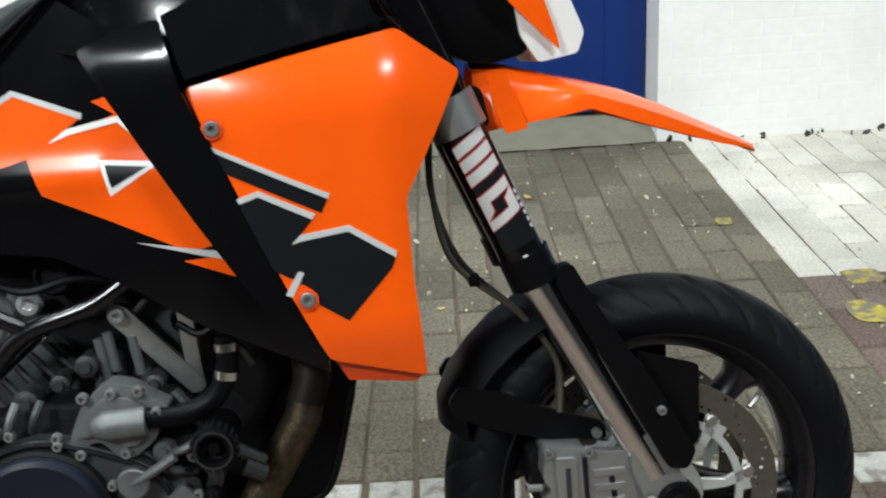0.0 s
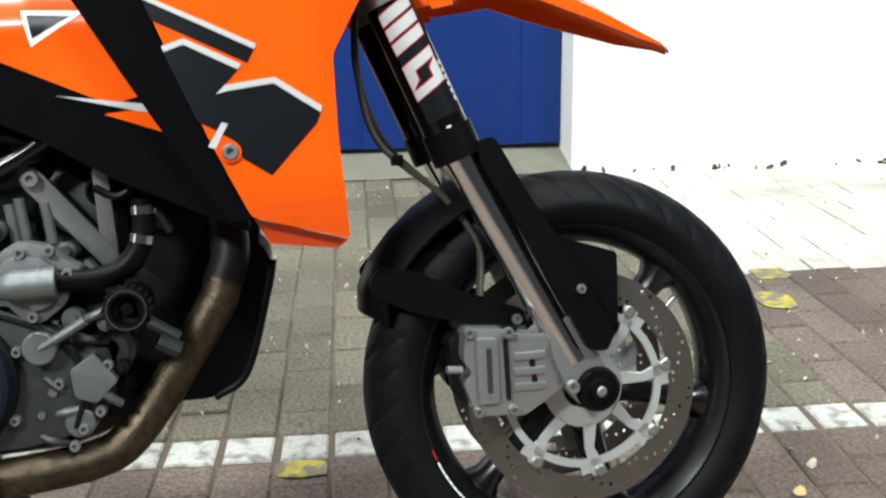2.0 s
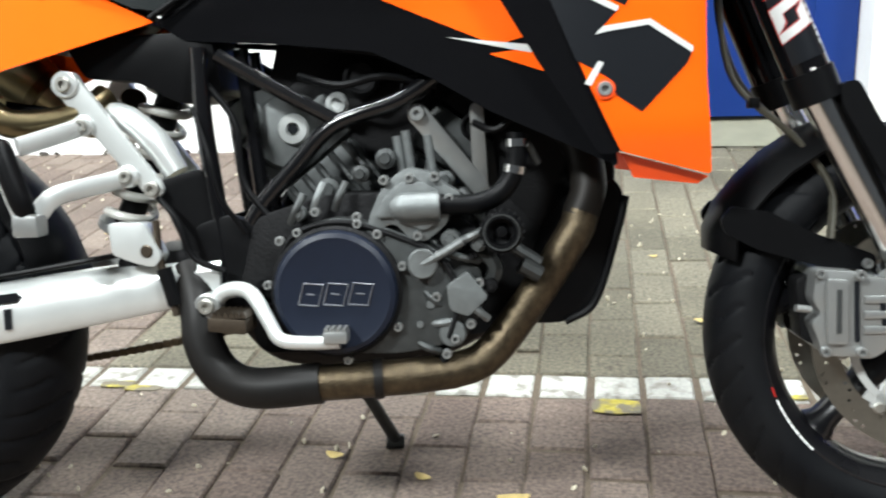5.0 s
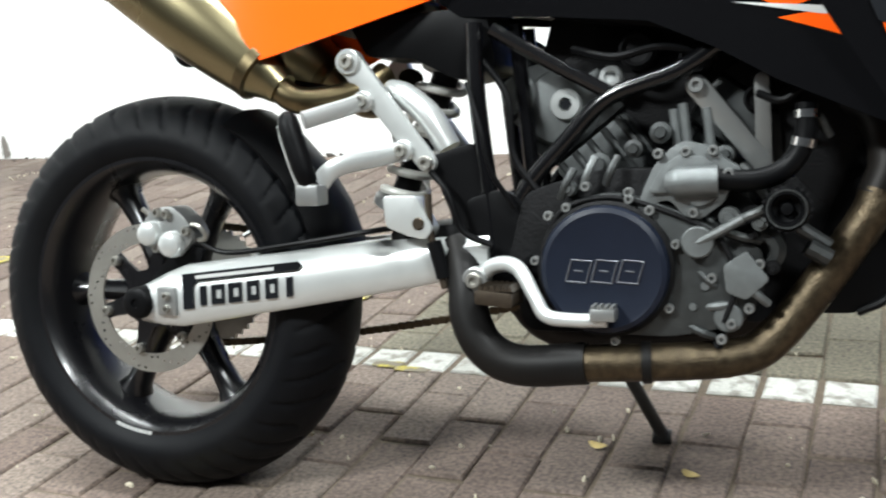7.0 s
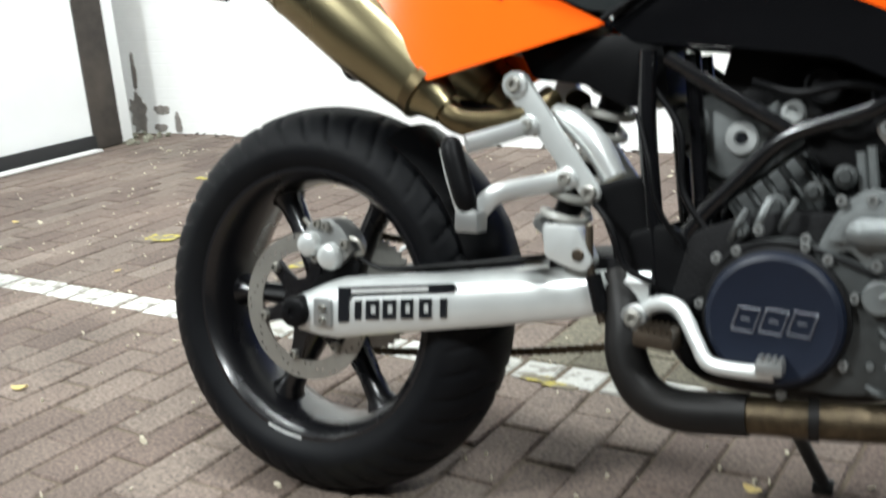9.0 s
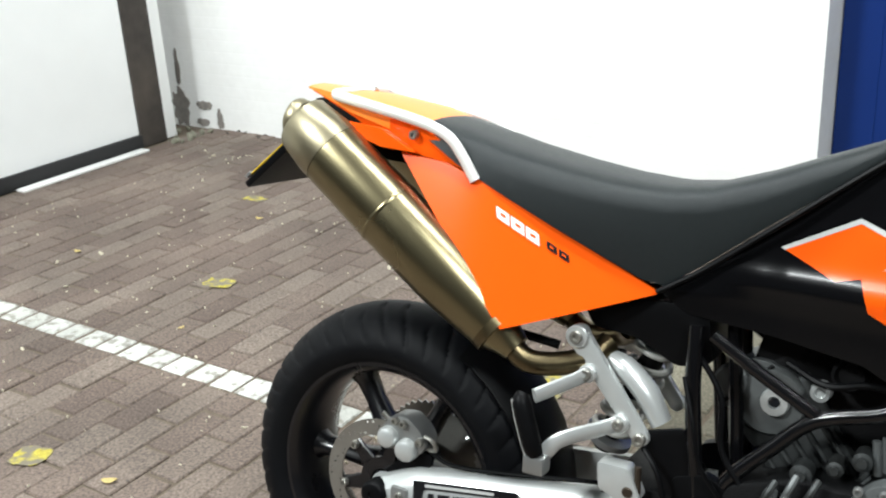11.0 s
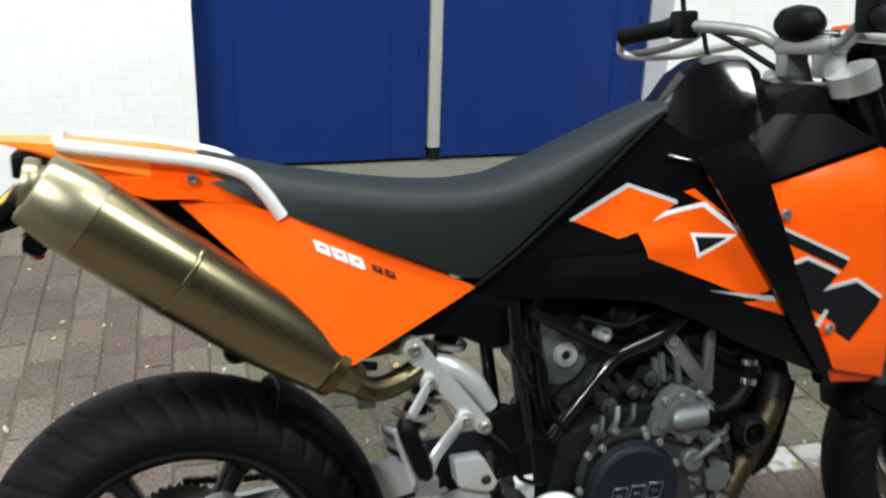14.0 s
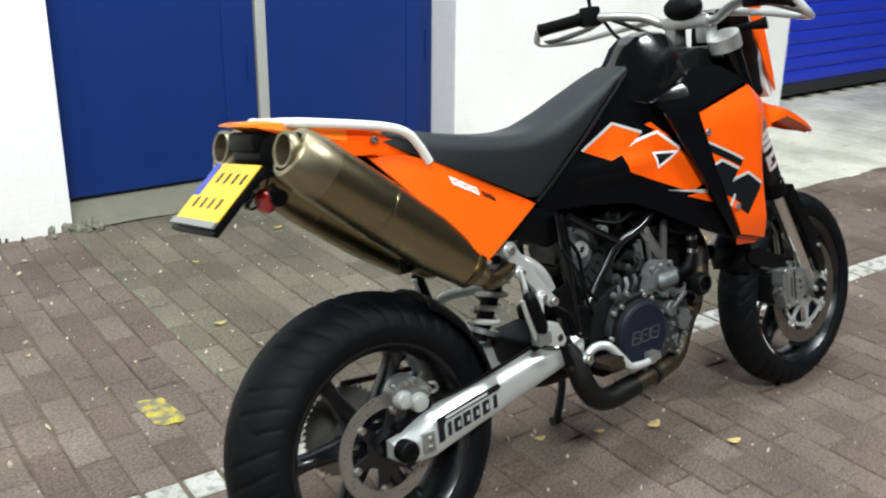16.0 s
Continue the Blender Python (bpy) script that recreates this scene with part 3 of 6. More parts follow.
fwheel = steered_wheel()
for y, o in ((-0.061, -1), (0.061, 1)):
    brake_disc(FA, y, 0.122, 0.158, fwheel, "drilled steel brake disc", 36, M_DISC)
    spider = join(lathe([(0.028, -0.003), (0.054, -0.003), (0.054, 0.003), (0.028, 0.003)], (FA.x, y, FA.z), 40, closed=True), lathe([(0.100, -0.003), (0.110, -0.003), (0.110, 0.003), (0.100, 0.003)], (FA.x, y, FA.z), 64, closed=True))
    arms = []
    for k in range(8):
        a = radians(45 * k + 10)
        q = prism([(0.050, -0.010), (0.085, -0.015), (0.124, -0.012), (0.124, 0.010), (0.085, -0.002), (0.05, 0.009)], y - 0.003, y + 0.003, 0.001, 1)
        bmesh.ops.transform(q, matrix=Matrix.Translation((FA.x, 0, FA.z)) @ Matrix.Rotation(-a, 4, "Y"), verts=q.verts)
        arms.append(q)
        q = prism([(0.095, -0.010), (0.108, -0.026), (0.119, -0.026), (0.119, 0.0), (0.108, 0.0)], y - 0.002, y + 0.002)
        bmesh.ops.transform(q, matrix=Matrix.Translation((FA.x, 0, FA.z)) @ Matrix.Rotation(-a, 4, "Y"), verts=q.verts)
        arms.append(q)
    part("disc_carrier", join(spider, *arms), M_SILVER, fwheel, "bare aluminium disc carrier")
    for k in range(8):
        a = radians(45 * k + 10)
        part("disc_button", disc((FA.x + 0.118 * math.cos(a), y + o * 0.002, FA.z + 0.118 * math.sin(a)), 0.0085, 0.009, seg=14), M_STEEL, fwheel)
ring_marks(fwheel, FA, -0.0495, 0.2195, 205, 228, 9, M_STICKER_W, 0.008)
ring_marks(fwheel, FA, -0.0495, 0.2195, 200, 203, 2, M_STICKER_R, 0.008)

fork = tagged(new("front_fork"), "black and chrome upside-down front fork")
fork.parent = bike
FT, FM, FB = Vector((1.160, 0, 1.045)), Vector((1.340, 0, 0.612)), Vector((1.476, 0, 0.345))
for y in (-0.088, 0.088):
    o = Vector((0, y, 0))
    part("outer_tube", tube([FT + o, FT.lerp(FM, 0.5) + o, FM.lerp(FT, 0.12) + o, FM + o], 0.0295, 24, 0, radii=None), M_GLOSS_BLACK, fork, "gloss black fork tube")
    part("tube_end_ring", tube([FM + o + Vector((-0.012, 0, 0.03)), FM + o + Vector((0.003, 0, -0.008))], 0.033, 24, 0), M_BLACK, fork)
    part("stanchion", tube([FM + o, FB + o + Vector((0.008, 0, -0.01))], 0.0225, 20, 0), M_CHROME, fork, "chromed inner fork tube")
    part("fork_clamp", tube([Vector((1.246, y, 0.838)), Vector((1.249, y, 0.831)), Vector((1.258, y, 0.808)), Vector((1.263, y, 0.797))], 0.0345, 24, 0, radii=None), M_ALU, fork, "dull silver lower clamp")
    part("fork_cap", tube([FT + o + Vector((0.000, 0, -0.024)), FT + o + Vector((-0.007, 0, -0.002)), FT + o + Vector((-0.013, 0, 0.012))], 0.043, 24, 0), M_SILVER, fork, "silver upper fork clamp")
    s = 1 if y > 0 else -1
    foot = prism(round_poly([(1.452, 0.388), (1.482, 0.398), (1.522, 0.325), (1.528, 0.288), (1.506, 0.270), (1.486, 0.276), (1.468, 0.300), (1.448, 0.350)], 0.012), y + s * 0.020, y - s * 0.018, 0.006)
    part("axle_clamp", foot, M_ALU, fork, "cast aluminium axle clamp")
    part("caliper_bracket", prism(round_poly([(1.455, 0.372), (1.470, 0.305), (1.440, 0.285), (1.412, 0.268), (1.388, 0.270), (1.392, 0.378)], 0.008), y + s * 0.012, y - s * 0.004, 0.003), M_ALU, fork)
    part("axle_nut", lathe([(0, s * 0.02), (0.014, s * 0.02), (0.016, s * 0.013), (0.026, s * 0.012), (0.03, s * 0.006), (0.03, -s * 0.014), (0, -s * 0.014)], (FA.x + 0.006, y + s * 0.016, FA.z + 0.007), 24), M_BLACK, fork)
    part("nut_core", disc((FA.x + 0.006, y + s * 0.037, FA.z + 0.007), 0.007, 0.004, seg=12), M_ALU, fork)
    bolt(fork, 1.472, y + s * 0.03, 0.305, 0.009, out=s)
    guard = skin(round_poly([(1.362, 0.624), (1.383, 0.630), (1.420, 0.560), (1.478, 0.470), (1.532, 0.372), (1.520, 0.348), (1.494, 0.352), (1.425, 0.490), (1.365, 0.598)], 0.008), lambda x, z: s * (0.114 + 0.01 * math.sin((x - 1.36) * 16)), 0.02, 0.02)
    part("fork_guard", guard, M_BLACK, fork, "long satin black plastic fork guard")
    part("guard_flag", skin(round_poly([(1.470, 0.497), (1.553, 0.470), (1.552, 0.372), (1.530, 0.360)], 0.006), lambda x, z: s * 0.072, 0.004, 0.03), M_BLACK, fork)
    bolt(fork, 1.486, y + s * 0.036, 0.432, 0.006, out=s)
    cal = prism(round_poly([(1.338, 0.388), (1.392, 0.384), (1.396, 0.272), (1.348, 0.274), (1.340, 0.300), (1.332, 0.318), (1.346, 0.330), (1.334, 0.346)], 0.008), y - s * 0.075, y + s * 0.016, 0.006)
    caliper = part("brake_caliper", cal, M_ALU, fork, "silver four-piston radial brake caliper")
    part("caliper_face", prism(round_poly([(1.350, 0.376), (1.378, 0.374), (1.378, 0.290), (1.352, 0.290)], 0.006), y + s * 0.015, y + s * 0.022, 0.003), M_ALU, caliper)
    # black bar laid on the face for the shade inside a slot
    part("caliper_slot", prism(round_poly([(1.386, 0.372), (1.392, 0.372), (1.394, 0.292), (1.388, 0.292)], 0.003), y + s * 0.0155, y + s * 0.0175), M_STICKER_B, caliper)
    part("lettering_bar", box(1.363, 1.369, min(y + s * 0.0225, y + s * 0.0235), max(y + s * 0.0225, y + s * 0.0235), 0.305, 0.362), M_ENGINE, caliper)
    for bx, bz in ((1.342, 0.383), (1.393, 0.380), (1.396, 0.279), (1.350, 0.280)):
        bolt(caliper, bx, y + s * 0.018, bz, 0.007, out=s)
    for q0, q1 in ((0.302, 0.312), (0.322, 0.332), (0.342, 0.352)):
        part("caliper_rib", box(1.400, 1.442, min(y + s * 0.010, y + s * 0.0155), max(y + s * 0.010, y + s * 0.0155), q0, q1, 0.002), M_ALU, caliper)
    # another black bar in place of a slot's shade
    part("bracket_slot", prism(round_poly([(1.420, 0.345), (1.427, 0.345), (1.431, 0.310), (1.424, 0.308)], 0.003), y + s * 0.0118, y + s * 0.0135), M_STICKER_B, caliper)
    part("caliper_back", prism(round_poly([(1.322, 0.37), (1.345, 0.38), (1.35, 0.28), (1.33, 0.29)], 0.006), y - s * 0.07, y - s * 0.02, 0.004), M_ENGINE_DARK, caliper)
    part("bleed_nipple", tube([(1.332, y + s * 0.012, 0.335), (1.312, y + s * 0.016, 0.338)], 0.005, 10, 0), M_ALU, caliper)
for y in (-0.088,):
    d = (FM - FT).normalized()
    u = Vector((-d.z, 0, d.x)) * -1

    def onfork(t, k, lift=0.0302):
        """A place on the tube's outer side: t along it, k across it in radians."""
        p = FT + d * t
        return p + Vector((0, y, 0)) + Vector((0, -1, 0)) * (lift * math.cos(k)) + u * (lift * math.sin(k))

    def patch(t0, t1, k0, k1, slant, mat, name, lift):
        bm = bmesh.new()
        rows = []
        for i in range(7):
            t = t0 + (t1 - t0) * i / 6
            rows.append([bm.verts.new(onfork(t + slant * (j / 6), k0 + (k1 - k0) * j / 6, lift)) for j in range(7)])
        for a, b in zip(rows, rows[1:]):
            for j in range(6):
                bm.faces.new((a[j], a[j + 1], b[j + 1], b[j]))
        part(name, bm, mat, fork)

    L = (FM - FT).length
    patch(L * 0.545, L * 0.90, -1.0, 0.75, 0.0, M_STICKER_B, "decal_ground", 0.0300)
    for t0, t1, k0, k1 in ((0.572, 0.602, -0.75, 0.75), (0.612, 0.642, -0.75, 0.75), (0.652, 0.682, -0.75, 0.75), (0.715, 0.742, -0.75, 0.75), (0.742, 0.785, -0.75, -0.3), (0.742, 0.785, 0.3, 0.75), (0.785, 0.81, -0.75, 0.75)):
        patch(L * t0 - 0.0014, L * t1 + 0.0014, k0 - 0.05, k1 + 0.05, 0.012, M_STICKER_R, "decal_rim", 0.0304)
        patch(L * t0, L * t1, k0, k1, 0.012, M_STICKER_G, "decal_shape", 0.0308)
    for k in range(6):
        patch(L * (0.76 + 0.02 * k), L * (0.772 + 0.02 * k), -1.0, -0.82, 0.0, M_STICKER_G, "decal_bar", 0.0306)
    for k in range(3):
        patch(L * (0.925 + 0.018 * k), L * (0.93 + 0.018 * k), -0.1, 0.1, 0.0, M_STICKER_W, "mark", 0.0308)
part("lower_yoke", prism(round_poly([(1.21, 0.86), (1.29, 0.85), (1.30, 0.80), (1.22, 0.80)], 0.01), -0.085, 0.085, 0.006), M_BLACK, fork)
part("upper_yoke", prism(round_poly([(1.13, 1.035), (1.205, 1.03), (1.215, 1.0), (1.14, 1.0)], 0.008), -0.09, 0.09, 0.005), M_ALU, fork)
part("front_axle", disc(FA, 0.012, 0.2, seg=16), M_STEEL, fork)
for y in (-0.055, -0.045):
    part("brake_hose", tube([(1.226, y, 0.80), (1.224, y, 0.72), (1.245 + (y + 0.055) * 0.9, y, 0.63), (1.325, y, 0.556), (1.368, y - 0.01, 0.49), (1.366, y - 0.02, 0.425)], 0.0042, 10), M_CABLE, fork, "olive grey braided brake hose")
part("hose_clip", box(1.262, 1.276, -0.062, -0.038, 0.598, 0.612, 0.002), M_BLACK, fork)

# black hugger over the front tyre
hug = []
for a0, wd, rr in ((158, 0.062, 0.313), (153, 0.07, 0.325), (146, 0.074, 0.329), (138, 0.075, 0.328), (130, 0.075, 0.327), (120, 0.074, 0.325), (113, 0.072, 0.322), (108, 0.068, 0.318)):
    a = radians(a0)
    ring = []
    for j in range(11):
        s = -1 + 0.2 * j
        r = rr - 0.034 * abs(s) ** 3.0
        ring.append((FA.x + r * math.cos(a), s * wd, FA.z + r * math.sin(a)))
    for j in range(10, -1, -1):
        s = -1 + 0.2 * j
        r = rr - 0.004 - 0.034 * abs(s) ** 3.0
        ring.append((FA.x + r * math.cos(a), s * (wd - 0.003), FA.z + r * math.sin(a)))
    hug.append(ring)
fender = part("front_fender", loft(hug), M_BLACK, bike, "short satin black hugger over the front tyre")
for s in (-1, 1):
    part("fender_arm", skin(round_poly([(1.222, 0.452), (1.236, 0.470), (1.285, 0.462), (1.345, 0.432), (1.425, 0.402), (1.428, 0.380), (1.350, 0.388), (1.270, 0.412), (1.228, 0.434)], 0.006), lambda x, z: s * (0.074 - 0.05 * max(0, x - 1.30)), 0.006, 0.02), M_BLACK, fender)
    bolt(fender, 1.414, s * 0.070, 0.390, 0.007, out=s)

# orange beak
secs = []
for x, hw, zt, zs, tk in ((1.285, 0.060, 0.873, 0.79, 0.004), (1.325, 0.078, 0.870, 0.798, 0.004), (1.39, 0.085, 0.852, 0.806, 0.004), (1.425, 0.085, 0.843, 0.812, 0.004), (1.48, 0.077, 0.826, 0.792, 0.004), (1.54, 0.064, 0.800, 0.772, 0.004), (1.60, 0.046, 0.770, 0.752, 0.004), (1.64, 0.028, 0.750, 0.742, 0.004), (1.660, 0.008, 0.738, 0.736, 0.002)):
    out = [(x, -hw, zs), (x, -hw * 0.98, zs + (zt - zs) * 0.55), (x, -hw * 0.72, zt - 0.004), (x, -hw * 0.3, zt + 0.002), (x, 0, zt + 0.004), (x, hw * 0.3, zt + 0.002), (x, hw * 0.72, zt - 0.004), (x, hw * 0.98, zs + (zt - zs) * 0.55), (x, hw, zs)]
    inn = [(x, y * 0.95, z - tk if abs(y) < hw * 0.9 else z) for x, y, z in out[::-1]]
    secs.append(out + inn)
part("beak", loft(secs), M_ORANGE, bike, "glossy orange pointed front beak", 50)
for s in (-1, 1):
    part("beak_bracket", skin([(1.298, 0.862), (1.322, 0.862), (1.345, 0.795), (1.318, 0.79), (1.305, 0.82)], lambda x, z: s * 0.088, 0.004, 0.03), M_ORANGE, bike)

# number-plate mask round the headlamp
mask = part("headlamp_mask", skin(round_poly([(1.352, 1.06), (1.385, 1.05), (1.405, 0.96), (1.428, 0.905), (1.418, 0.880), (1.365, 0.872), (1.345, 0.905), (1.335, 0.98)], 0.006), lambda x, z: -0.072 + 0.3 * max(0, x - 1.36), 0.14 - 0.004, 0.02), M_STICKER_W, bike, "white front of the headlamp mask")
for s in (-1, 1):
    part("mask_side", skin(round_poly([(1.255, 1.13), (1.300, 1.135), (1.352, 1.01), (1.388, 0.905), (1.392, 0.885), (1.330, 0.945), (1.275, 1.04)], 0.006), lambda x, z: s * (0.098 - 0.25 * max(0, x - 1.30)), 0.005, 0.03), M_ORANGE, mask, "orange mask side")
part("headlamp_shell", prism(round_poly([(1.22, 1.12), (1.30, 1.11), (1.345, 0.99), (1.36, 0.885), (1.30, 0.872), (1.235, 0.90), (1.205, 1.0)], 0.02), -0.062, 0.062, 0.012), M_BLACK, mask)
part("instrument", box(1.15, 1.25, -0.06, 0.06, 1.085, 1.125, 0.012), M_BLACK, mask)

BAR = STEER[0]
STEER[0] = BAR @ Matrix.Translation((0.032, 0, 0.012))
bars = part("handlebar", tube([(0.955, -0.385, 1.115), (1.0, -0.28, 1.13), (1.075, -0.15, 1.115), (1.10, -0.07, 1.085), (1.10, 0.07, 1.085), (1.075, 0.15, 1.115), (1.0, 0.28, 1.13), (0.955, 0.385, 1.115)], 0.0125, 14), M_ALU, bike, "tapered aluminium handlebar")
for s in (-1, 1):
    part("grip", tube([(0.947, s * 0.405, 1.112), (0.952, s * 0.392, 1.114), (0.99, s * 0.30, 1.127), (0.993, s * 0.292, 1.128)], 0.0175, 14, 4, radii=(1.15, 1, 1, 1.2)), M_BLACK, bars, "black rubber grip")
    part("switch_block", box(0.985, 1.025, min(s * 0.24, s * 0.288), max(s * 0.24, s * 0.288), 1.105, 1.16, 0.008), M_BLACK, bars)
    part("lever", tube([(1.035, s * 0.235, 1.12), (1.045, s * 0.29, 1.105), (1.02, s * 0.37, 1.085), (0.975, s * 0.425, 1.075)], 0.008, 10, 6, 0.6), M_ALU, bars, "silver lever")
    part("hand_guard_bar", tube([(0.945, s * 0.41, 1.112), (0.965, s * 0.43, 1.075), (1.045, s * 0.37, 1.07), (1.10, s * 0.22, 1.09), (1.095, s * 0.12, 1.10)], 0.0085, 10, 8, 1.1), M_SILVER, bars, "silver hand guard bar")
    part("mirror_stem", tube([(1.0, s * 0.255, 1.15), (0.995, s * 0.27, 1.25), (0.98, s * 0.32, 1.33)], 0.0055, 10), M_BLACK, bars)
    part("riser", box(1.075, 1.125, s * 0.05 - 0.018, s * 0.05 + 0.018, 1.03, 1.105, 0.008), M_ALU, bars)
part("bar_pad", lathe([(0, -0.06), (0.020, -0.048), (0.030, -0.03), (0.034, 0), (0.030, 0.03), (0.020, 0.048), (0, 0.06)], (1.075, 0.0, 1.125), 24), M_BLACK, bars, "rounded black bar pad")
for s in (-1, 1):
    part("bar_clamp", lathe([(0.0, -0.02), (0.018, -0.02), (0.021, -0.014), (0.021, 0.014), (0.018, 0.02), (0, 0.02)], (1.10, s * 0.05, 1.088), 20), M_CHROME, bars, "polished bar clamp")
    part("clamp_bolt", disc((1.118, s * 0.06, 1.104), 0.006, 0.02, (0.4, 0, 1), seg=12), M_ALU, bars)
part("throttle_cable", tube([(1.03, 0.24, 1.13), (1.06, 0.16, 1.09), (1.09, 0.08, 1.045), (1.16, 0.02, 0.99)], 0.006, 8), M_BLACK, bars)
part("ignition_lock", lathe([(0.0, 0.03), (0.014, 0.03), (0.018, 0.02), (0.02, 0.0), (0, 0.0)], (1.16, 0.0, 1.03), 20, (0, 0, 1)), M_ALU, bars)
part("cross_clamp", box(1.07, 1.13, -0.07, 0.07, 1.07, 1.1, 0.01), M_ALU, bars)
part("brake_reservoir", lathe([(0, 0.0), (0.022, 0.0), (0.024, 0.03), (0.027, 0.032), (0.027, 0.044), (0, 0.046)], (1.075, -0.2, 1.14), 20, (0, 0, 1)), M_BLACK, bars)
part("clutch_hose", tube([(1.04, 0.25, 1.12), (1.0, 0.15, 1.06), (1.05, 0.05, 1.02), (1.15, 0.0, 0.98)], 0.005, 8), M_BLACK, bars)
STEER[0] = BAR
part("turn_signal", tube([(1.21, -0.08, 1.07), (1.225, -0.13, 1.072), (1.24, -0.16, 1.076)], 0.014, 10, 4, radii=(0.5, 0.8, 1.2)), M_BLACK, mask)
STEER[0] = Matrix.Identity(4)

# ---- bodywork ----


def flank(x, z, lift=0.0):
    """The tank's right side."""
    w = lerp(x, ((0.40, 0.052), (0.50, 0.061), (0.65, 0.072), (0.70, 0.080), (0.84, 0.103), (0.95, 0.132), (1.10, 0.150)))
    ridge = 0.0068 * max(0, min(1, (x - 0.50) / 0.12)) * math.exp(-((z - 0.781) / 0.022) ** 2)
    return -(w - 0.15 * max(0, z - 0.75) + ridge + lift)


def mirrored(fn):
    return lambda x, z: -fn(x, z)


SIDE = [(0.464, 0.738), (0.505, 0.712), (0.640, 0.702), (0.766, 0.687), (0.850, 0.648), (0.926, 0.603), (1.02, 0.560), (1.085, 0.530), (1.075, 0.60), (1.01, 0.72), (0.965, 0.84), (0.93, 0.93), (0.845, 0.958), (0.79, 0.996)]
for fn in (flank, mirrored(flank)):
    part("side_panel", skin(round_poly(SIDE, 0.006, 2), fn, 0.006, 0.0075), M_TANK, bike, "gloss black tank side panel with an orange block decal")


def shroud_y(x, z, lift=0.0):
    return -(0.166 - 4.2 * max(0, z - 0.835) ** 2 - 0.28 * max(0, 0.572 - z) - 0.5 * max(0, x - 1.18) * (1 if z > 0.7 else max(0, (z - 0.5) / 0.2)) - 0.9 * max(0, 1.09 - x) ** 2 + lift)


SHROUD = [(0.952, 0.875), (1.070, 0.902), (1.195, 0.926), (1.266, 0.872), (1.235, 0.812), (1.191, 0.734), (1.192, 0.64), (1.200, 0.517), (1.087, 0.549), (1.045, 0.64)]
FLAP = [(0.833, 0.925), (0.88, 0.945), (0.930, 0.955), (0.950, 0.876), (1.005, 0.735), (1.088, 0.548), (1.062, 0.545), (0.985, 0.665), (0.905, 0.80)]


def flap_y(x, z):
    return -(0.160 - 0.22 * max(0, 0.95 - x) - 4.0 * max(0, z - 0.875) ** 2)


for s in (1, -1):
    f1 = shroud_y if s > 0 else mirrored(shroud_y)
    f2 = flap_y if s > 0 else mirrored(flap_y)
    sh_ob = part("radiator_shroud", skin(round_poly(SHROUD, 0.007, 3), f1, 0.006, 0.02), M_ORANGE, bike, "glossy orange radiator shroud with black and silver decals")
    part("shroud_lip", skin([(1.089, 0.546), (1.199, 0.515), (1.185, 0.505), (1.105, 0.515)], (lambda x, z: f1(x, z) * 0.90), 0.004, 0.04), M_ORANGE_SHADE, sh_ob)
    part("air_scoop", skin(round_poly(FLAP, 0.006, 2), f2, 0.008, 0.025), M_TANK, bike, "slanting gloss black air scoop")
    if s > 0:
        for bx, bz in ((0.980, 0.829), (1.068, 0.626)):
            part("bolt_recess", lathe([(0.0095, -0.004), (0.0125, -0.004), (0.0125, 0.003), (0.0095, 0.003)], (bx, f1(bx, bz), bz), 20, closed=True), M_ORANGE_SHADE, sh_ob)
            bolt(sh_ob, bx, f1(bx, bz) - 0.001, bz, 0.0095)

# block decals of the shroud: black fields with silver edges


def decal(poly, fn, mat, parent, name, lift):
    part(name, skin(poly, lambda x, z: fn(x, z, lift), lift + 0.0004, 0.0075), mat, parent)


shr = [o for o in bike.children if o.name == "radiator_shroud"][0]
pan = [o for o in bike.children if o.name == "side_panel"][0]
decal([(0.972, 0.808), (1.103, 0.744), (1.093, 0.726), (0.985, 0.780)], shroud_y, M_STICKER_B, shr, "black_bar", 0.0010)
decal([(0.970, 0.812), (1.104, 0.747), (1.102, 0.741), (0.971, 0.806)], shroud_y, M_STICKER_G, shr, "silver_edge", 0.0016)
decal([(1.000, 0.742), (1.024, 0.750), (1.084, 0.721), (1.060, 0.695), (1.122, 0.704), (1.174, 0.670), (1.168, 0.655), (1.113, 0.597), (1.082, 0.618), (1.074, 0.638), (1.052, 0.652), (1.033, 0.662)], shroud_y, M_STICKER_B, shr, "black_field", 0.0010)
decal([(0.998, 0.748), (1.024, 0.756), (1.086, 0.725), (1.082, 0.719), (1.023, 0.749), (1.001, 0.742)], shroud_y, M_STICKER_G, shr, "silver_edge", 0.0016)
decal([(1.056, 0.692), (1.066, 0.702), (1.123, 0.709), (1.175, 0.674), (1.173, 0.667), (1.121, 0.702), (1.068, 0.695)], shroud_y, M_STICKER_G, shr, "silver_edge", 0.0016)
decal([(1.043, 0.633), (1.060, 0.660), (1.067, 0.658), (1.051, 0.630)], shroud_y, M_STICKER_G, shr, "silver_edge", 0.0016)

# orange blocks on the side panel
decal([(0.636, 0.831), (0.738, 0.881), (0.818, 0.850), (0.780, 0.826), (0.862, 0.852), (0.915, 0.800), (0.985, 0.700), (0.935, 0.686), (0.763, 0.762), (0.748, 0.806), (0.714, 0.797)], flank, M_ORANGE, pan, "orange_block", 0.0010)
decal([(0.634, 0.832), (0.737, 0.887), (0.820, 0.855), (0.818, 0.848), (0.738, 0.880), (0.640, 0.829)], flank, M_STICKER_G, pan, "silver_edge", 0.0016)
decal([(0.832, 0.868), (0.850, 0.872), (0.905, 0.822), (0.862, 0.850)], flank, M_ORANGE, pan, "orange_block", 0.0012)
